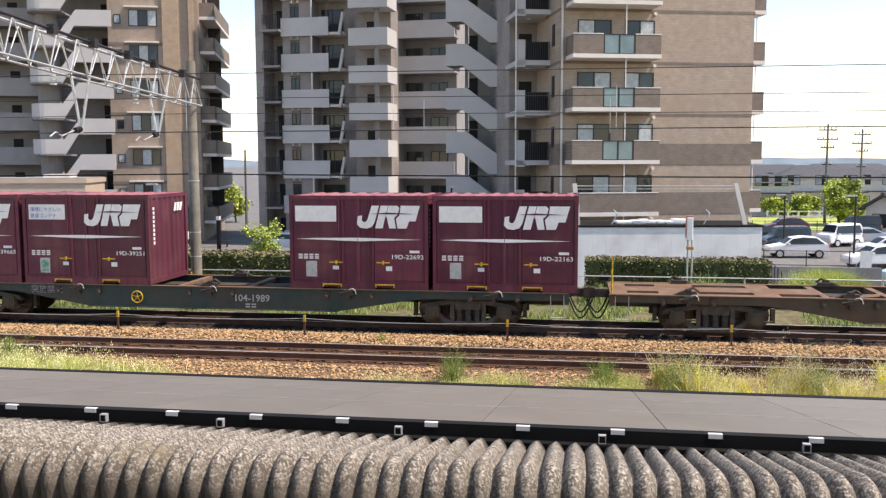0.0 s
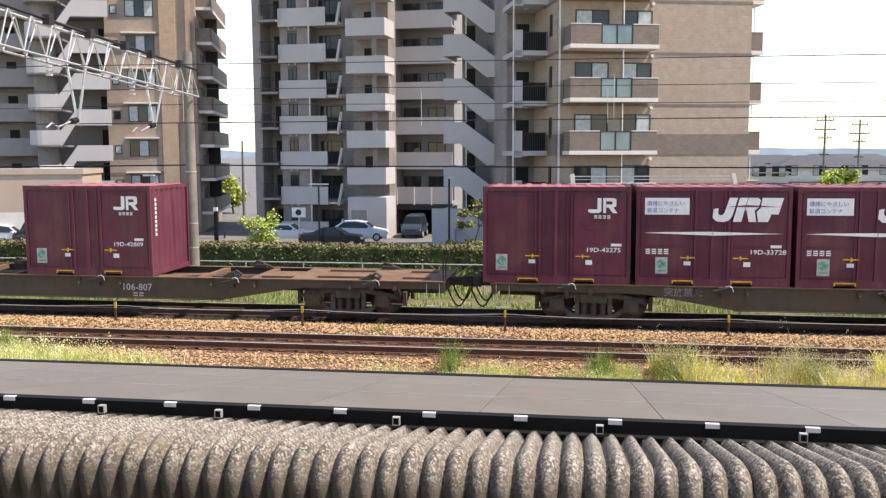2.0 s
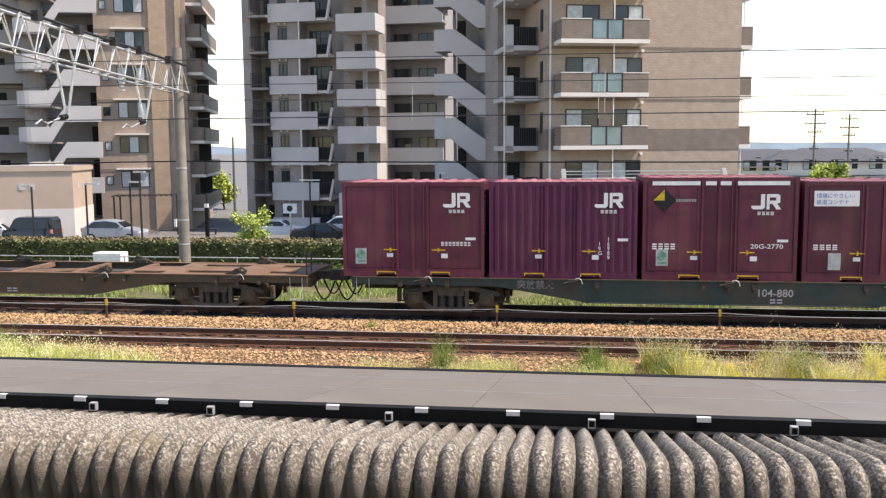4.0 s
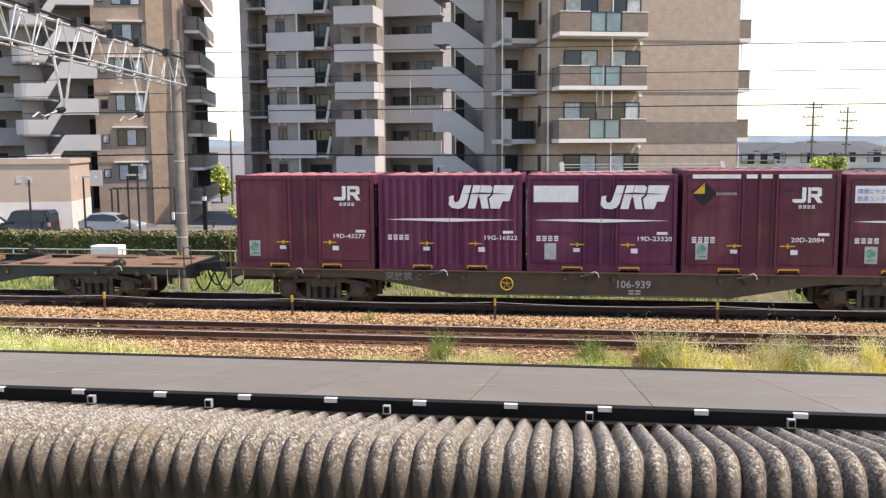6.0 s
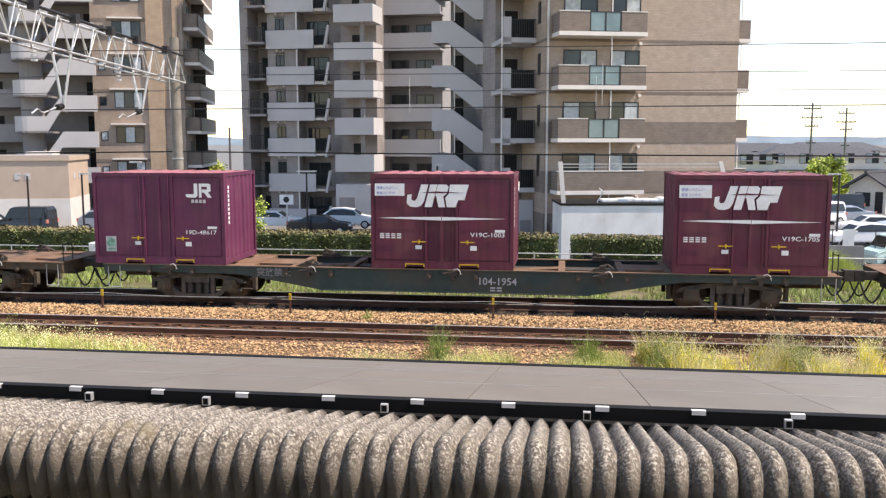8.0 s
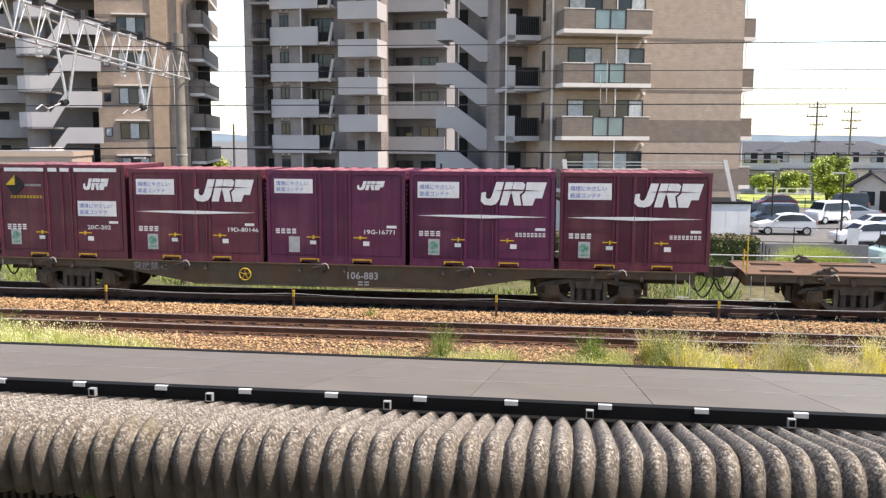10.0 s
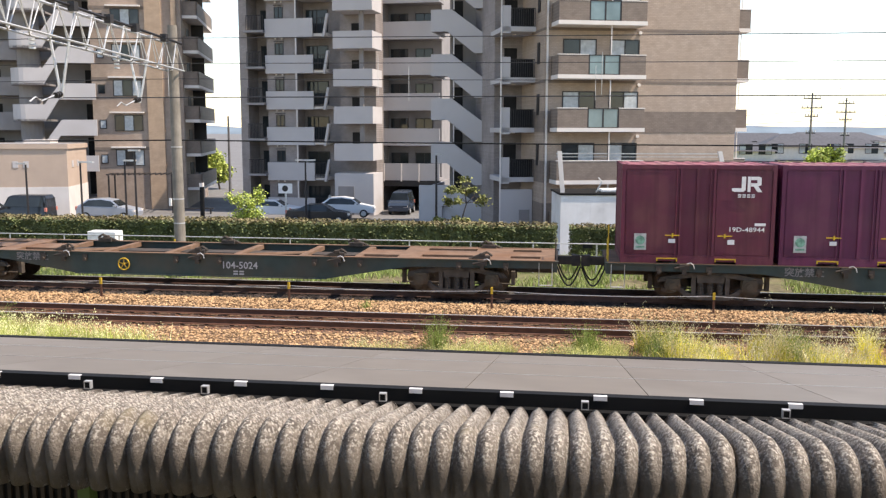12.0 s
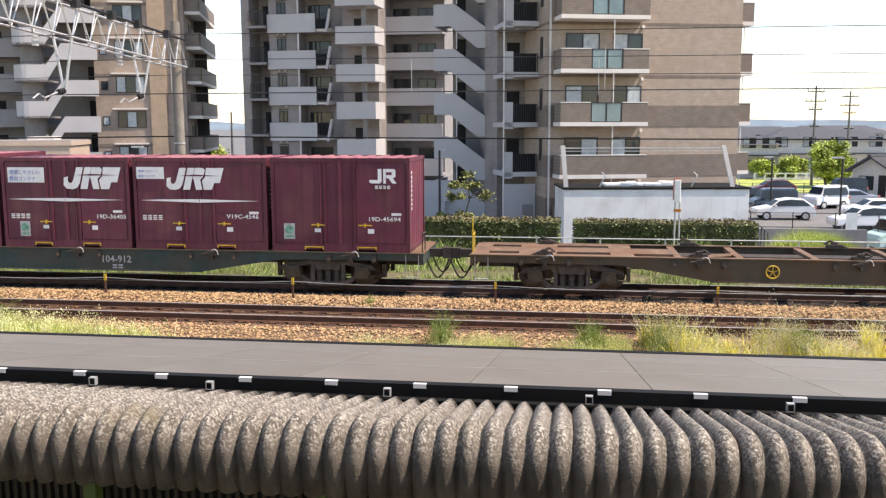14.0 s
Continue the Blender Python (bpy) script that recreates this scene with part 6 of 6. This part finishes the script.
    """style: wide (large emblem and banner), blank (large emblem and empty panel), plain (small emblem), ribbed, hazard."""
    tall = .10 if style in ("hazard", "hazard_b") else 0.0
    hgt = BOX_H + tall
    words = {"wide": "reddish purple freight container with a white emblem and slogan panel", "blank": "reddish purple freight container with a white emblem and blank panel",
             "plain": "plain reddish purple freight container with a small emblem", "ribbed": "ribbed reddish purple steel freight container",
             "hazard": "purple freight container with a yellow and black diamond sign", "hazard_b": "purple freight container with diamond sign and slogan panel",
             "mid": "ventilated purple freight container with a white emblem and slogan panel", "small": "violet freight container with a small emblem and slogan panel", "ribbed_wide": "ribbed violet freight container with a white emblem"}[style]
    c = thing("freight_container", pose(0, TRACK_B, DECK), words, "freight container", "containers on the train")
    ribbed = style in ("ribbed", "ribbed_wide")
    for i, (nm, me, lb) in enumerate(body_meshes(ribbed, hgt)):
        if ribbed and nm == "side_panel":
            continue
        if violet and me.materials[0] == M["purple"]:
            if ("violet", ribbed, hgt, i) not in BODY_CACHE:
                BODY_CACHE[("violet", ribbed, hgt, i)] = me.copy()
                BODY_CACHE[("violet", ribbed, hgt, i)].materials[0] = M["violet"]
            me = BODY_CACHE[("violet", ribbed, hgt, i)]
        o = new(nm, me)
        o.parent = c
        tagged(o, lb)
    L = BOX_L
    X = lambda u: -L / 2 + u * L

    def number_at(u, z, s=.112):
        if not number:
            return bars("number_writing", c, X(u), X(u) + .8, z, z + s * .9, 8)
        lettering("number", number, s, M["white"], c, pose(X(u), FACE - .013 - (.025 if "ribbed" in style else 0), z, 90, 0, 0) @ Matrix.Diagonal((1.22, 1, 1, 1)))

    def panel(u0, u1, z0, z1, words_=True):
        bm = bmesh.new()
        flat(bm, [(X(u0), z0), (X(u1), z0), (X(u1), z1), (X(u0), z1)])
        p = part("slogan_panel", bm, M["white"], c, "white slogan panel" if words_ else "blank white panel")
        if words_:
            w = X(u1) - X(u0)
            size = w * .7 * .128 * (.95 if z1 - z0 > .35 else .8)
            for words_, zz in (("\u74b0\u5883\u306b\u3084\u3055\u3057\u3044", z0 + (z1 - z0) * .56), ("\u9244\u9053\u30b3\u30f3\u30c6\u30ca", z0 + (z1 - z0) * .14)):
                lettering("slogan_words", words_, size, M["blueprint"], c, pose(X(u0) + .05, FACE - .016, zz, 90, 0, 0))

    def sticker(u, z0, green=True):
        bm = bmesh.new()
        flat(bm, [(X(u), z0), (X(u) + .30, z0), (X(u) + .30, z0 + .42), (X(u), z0 + .42)])
        s = part("sticker", bm, M["paper"], c, "pale paper sticker")
        if green:
            bm = bmesh.new()
            flat(bm, [(X(u) + .15 + .12 * math.cos(a * .524), z0 + .25 + .12 * math.sin(a * .524)) for a in range(12)], FACE - .0145, .002)
            box(bm, X(u) + .04, X(u) + .26, FACE - .0165, FACE - .0145, z0 + .05, z0 + .10)
            part("sticker_print", bm, M["green_sticker"], s, "green round print")
    if style in ("wide", "blank", "ribbed_wide"):
        emblem_wide(c, X(.495), X(.945), 1.62, 2.23)
        if style == "wide":
            panel(.055, .345, 1.80, 2.22)
            sticker(.13, .30)
        elif style == "blank":
            panel(.045, .345, 1.80, 2.22, False)
            sticker(.12, .32, False)
        bm = bmesh.new()
        flat(bm, [(X(.05), 1.335), (X(.498), 1.28), (X(.498), 1.375), (X(.2), 1.36)])
        flat(bm, [(X(.502), 1.28), (X(.95), 1.335), (X(.8), 1.35), (X(.502), 1.375)])
        part("painted_stripe", bm, M["white"], c, "tapering white stripe")
        bars("writing", c, X(.065), X(.225), .80, .93, 4)
        number_at(.735, .82)
    elif style == "mid":
        emblem_wide(c, X(.255), X(.69), 1.62, 2.22)
        panel(.03, .24, 1.92, 2.24)
        bm = bmesh.new()
        flat(bm, [(X(.05), 1.335), (X(.498), 1.28), (X(.498), 1.375), (X(.2), 1.36)])
        flat(bm, [(X(.502), 1.28), (X(.95), 1.335), (X(.8), 1.35), (X(.502), 1.375)])
        part("painted_stripe", bm, M["white"], c, "tapering white stripe")
        bars("writing", c, X(.065), X(.225), .80, .93, 4)
        number_at(.70, .86)
    elif style in ("plain", "ribbed"):
        emblem_small(c, X(.715), X(.905), 1.83, 2.21)
        bars("writing", c, X(.755), X(.87), 1.69, 1.77, 4)
        if style == "plain":
            sticker(.09, .33)
            number_at(.70, .83)
        else:
            a_, b_ = number.split("-")
            lettering("number", "\n".join(b_), .10, M["white"], c, pose(X(.80), FACE - .036, .98, 90, 0, 0))
            lettering("number", "\n".join(a_), .10, M["white"], c, pose(X(.74), FACE - .036, .86, 90, 0, 0))
    elif style in ("hazard", "hazard_b"):
        bm = bmesh.new()
        for a, b2 in ((.06, .37), (.405, .475), (.50, .57), (.61, .94)):
            flat(bm, [(X(a), 2.40), (X(b2), 2.40), (X(b2), 2.50), (X(a), 2.50)])
        part("top_stripe", bm, M["white"], c, "white top stripe")
        cx, cz, r = X(.14), 2.02, .30
        bm = bmesh.new()
        flat(bm, [(cx - r, cz), (cx, cz - r), (cx + r, cz), (cx, cz + r)])
        d = part("diamond_sign", bm, M["black"], c, "black and yellow diamond sign")
        bm = bmesh.new()
        flat(bm, [(cx - r + .02, cz), (cx, cz), (cx, cz + r - .02)], FACE - .0145, .002)
        part("diamond_yellow", bm, M["yellow"], d, "yellow quarter")
        bars("caution_writing", c, X(.215), X(.35), 1.99, 2.05, 8, "paper", "small pale writing bars")
        bars("writing", c, X(.065), X(.225), .78, .93, 4)
        sticker(.09, .36)
        if style == "hazard":
            emblem_small(c, X(.70), X(.885), 1.80, 2.18)
            bars("writing", c, X(.74), X(.85), 1.66, 1.74, 4)
        else:
            emblem_wide(c, X(.68), X(.88), 1.90, 2.22)
            panel(.63, .93, 1.18, 1.60)
            bars("caution_writing", c, X(.10), X(.36), 1.66, 1.73, 10, "yellow", "yellow writing bars")
        number_at(.70, .82)
    elif style == "small":
        emblem_wide(c, X(.66), X(.86), 1.98, 2.22)
        panel(.06, .34, 1.88, 2.26)
        bars("writing", c, X(.065), X(.225), .80, .93, 4)
        sticker(.16, .30, False)
        number_at(.70, .82)
    bars("data_plate", c, X(.87), X(.94), .98, 1.05, 1, "white", "small white plate", 0)
    bars("label_plate", c, X(.315), X(.36), .52, .62, 1, "white", "small white plate", 0)
    bars("label_plate", c, X(.70), X(.745), .50, .62, 1, "white", "small white plate", 0)
    # writing and sign on the right end
    xe = BOX_L / 2 - .004
    bm = bmesh.new()
    for i in range(9):
        box(bm, xe, xe + .005, -.95, -.86, 1.10 + i * .12, 1.18 + i * .12)
    part("end_writing", bm, M["white"], c, "upright white writing bars")
    if style not in ("plain", "ribbed"):
        bm = bmesh.new()
        for v in (.28, .46, .64):
            prism(bm, [(v, 1.98), (v + .13, 1.98), (v + .22, 2.22), (v + .09, 2.22)], "x", xe + .032, xe + .037)
        part("end_emblem", bm, M["white"], c, "white leaning emblem on the end")
    return c


TRAIN = [
    ("brown", "", [None] * 5),
    ("green", "104-1989", [("wide", "19D-39665"), ("wide", "19D-39251"), None, ("blank", "19D-22692"), ("blank", "19D-22163")]),
    ("brown", "104-1436", [("plain", "19D-43275"), ("wide", "19D-33728"), ("wide", "19D-31471"), ("plain", "19D-46958"), ("plain", "19D-48182")]),
    ("brown", "106-807", [None, None, ("plain", "19D-42809"), None, None]),
    ("green", "104-880", [("plain", ""), ("ribbed", "19G-16989", 1), ("hazard", "20G-2770"), ("small", "19G-16541"), ("ribbed", "19G-19102")]),
    ("brown", "", [None] * 5),
    ("brown", "106-939", [("plain", "19D-43277"), ("ribbed_wide", "19G-16822", 1), ("blank", "19D-23320", 1), ("hazard", "20D-2084"), ("wide", "19D-36081")]),
    ("green", "104-1303", [None] * 5),
    ("green", "104-1954", [("plain", "19D-48617", 1), None, ("mid", "V19C-1003"), None, ("mid", "V19C-1705")]),
    ("brown", "", [None] * 5),
    ("brown", "106-883", [("hazard_b", "20C-202"), ("wide", "19D-80146"), ("small", "19G-16771", 1), ("wide", "", 1), ("wide", "")]),
    ("green", "104-1928", [("plain", "19D-48944"), ("plain", "19D-44166", 1), ("plain", "19D-51565"), ("wide", "19D-36533"), ("blank", "19D-22530")]),
    ("green", "104-5024", [None] * 5),
    ("brown", "", [None] * 5),
    ("green", "104-912", [("plain", ""), ("hazard", ""), ("wide", "19D-36405"), ("mid", "V19C-4546"), ("plain", "19D-45694")]),
]
PROTO = {"green": wagon("wagon_green", "rust_deck", "dark green container flat wagon with a rusted deck"),
         "brown": wagon("wagon_brown", "rust_deck", "brown grime-covered container flat wagon with a rusted deck")}
TURNED = ("104-1436", "106-807", "104-880", "104-1954", "104-912")     # the handwheel is on the far side
CARS = []      # thing, place along the train behind the first wagon's rear coupling
LAST = {tone: max(k for k, row in enumerate(TRAIN) if row[0] == tone) for tone in PROTO}
for k, (tone, number, load) in enumerate(TRAIN):
    mid = -(k - 0.5) * PITCH - (0.2 if k == 0 else 0)
    car = PROTO[tone] if k == LAST[tone] else copy_thing(PROTO[tone], pose(0, TRACK_B, 0))
    if number in TURNED:
        for o in [o for o in car.children if o.name.startswith("handwheel")]:
            bpy.data.objects.remove(o)
    if number:
        lettering("wagon_number", number, .19, M["parapet"], car, pose(.66, -1.207, .62, 90, 0, 0))
    for i in range(4):
        boxes("writing_bar", [(1.0 + (i % 2) * .17, 1.13 + (i % 2) * .17, -1.207, -1.203, .45 + (i // 2) * .07, .49 + (i // 2) * .07)], M["parapet"], car, "faded small white writing")
    if number:
        lettering("warning_words", "\u7a81\u653e\u7981\u6b62", .17, M["grey_wall"], car, pose(-5.35, -1.207, .76, 90, 0, 0))
    CARS.append((car, mid))
    for j, spec in enumerate(load):
        if spec:
            CARS.append((container(*spec), mid + (j - 2) * SLOT + (-.28 if number in TURNED else .28) + (.12 if number == "106-883" else 0)))

# place of the coupling behind the first wagon, time by time
RUN = [(0.0, 0.41), (0.5, 10.04), (1.0, 19.57), (1.5, 29.13), (2.0, 38.70), (2.5, 48.11), (3.0, 57.72), (5.5, 105.10), (6.0, 114.73), (6.5, 124.39),
       (7.0, 133.61), (7.5, 143.02), (8.0, 152.71), (10.5, 200.03), (11.0, 209.57), (11.5, 219.16), (12.0, 228.71), (12.5, 238.05), (13.0, 247.58), (13.5, 257.02), (14.0, 266.59)]


def run_at(t):
    for (a, xa), (b, xb) in zip(RUN, RUN[1:]):
        if t <= b:
            return xa + (xb - xa) * (t - a) / (b - a)
    return RUN[-1][1]


def motions():
    times = [0.0, 1 / 30, 0.1] + [0.5 * i for i in range(1, 28)] + [13.9, 14.0 - 1 / 30, 14.0]
    for ob, place in CARS:
        z = DECK if ob.name.startswith("freight") else 0.0
        walk(ob, [(t, pose(run_at(t) + place, TRACK_B, z)) for t in times])
    ticks = [i / FPS for i in range(int(14 * FPS) + 1)]
    spin = [pose(0, 0, 0, 0, math.degrees(run_at(t) / 0.43) % 360, 0).to_quaternion().to_matrix().to_4x4() for t in ticks]
    for ob in [o for o in scene.objects if o.name.startswith("wheelset")]:
        at = Matrix.Translation(ob.location)
        walk(ob, [(t, at @ m) for t, m in zip(ticks, spin)])


motions()
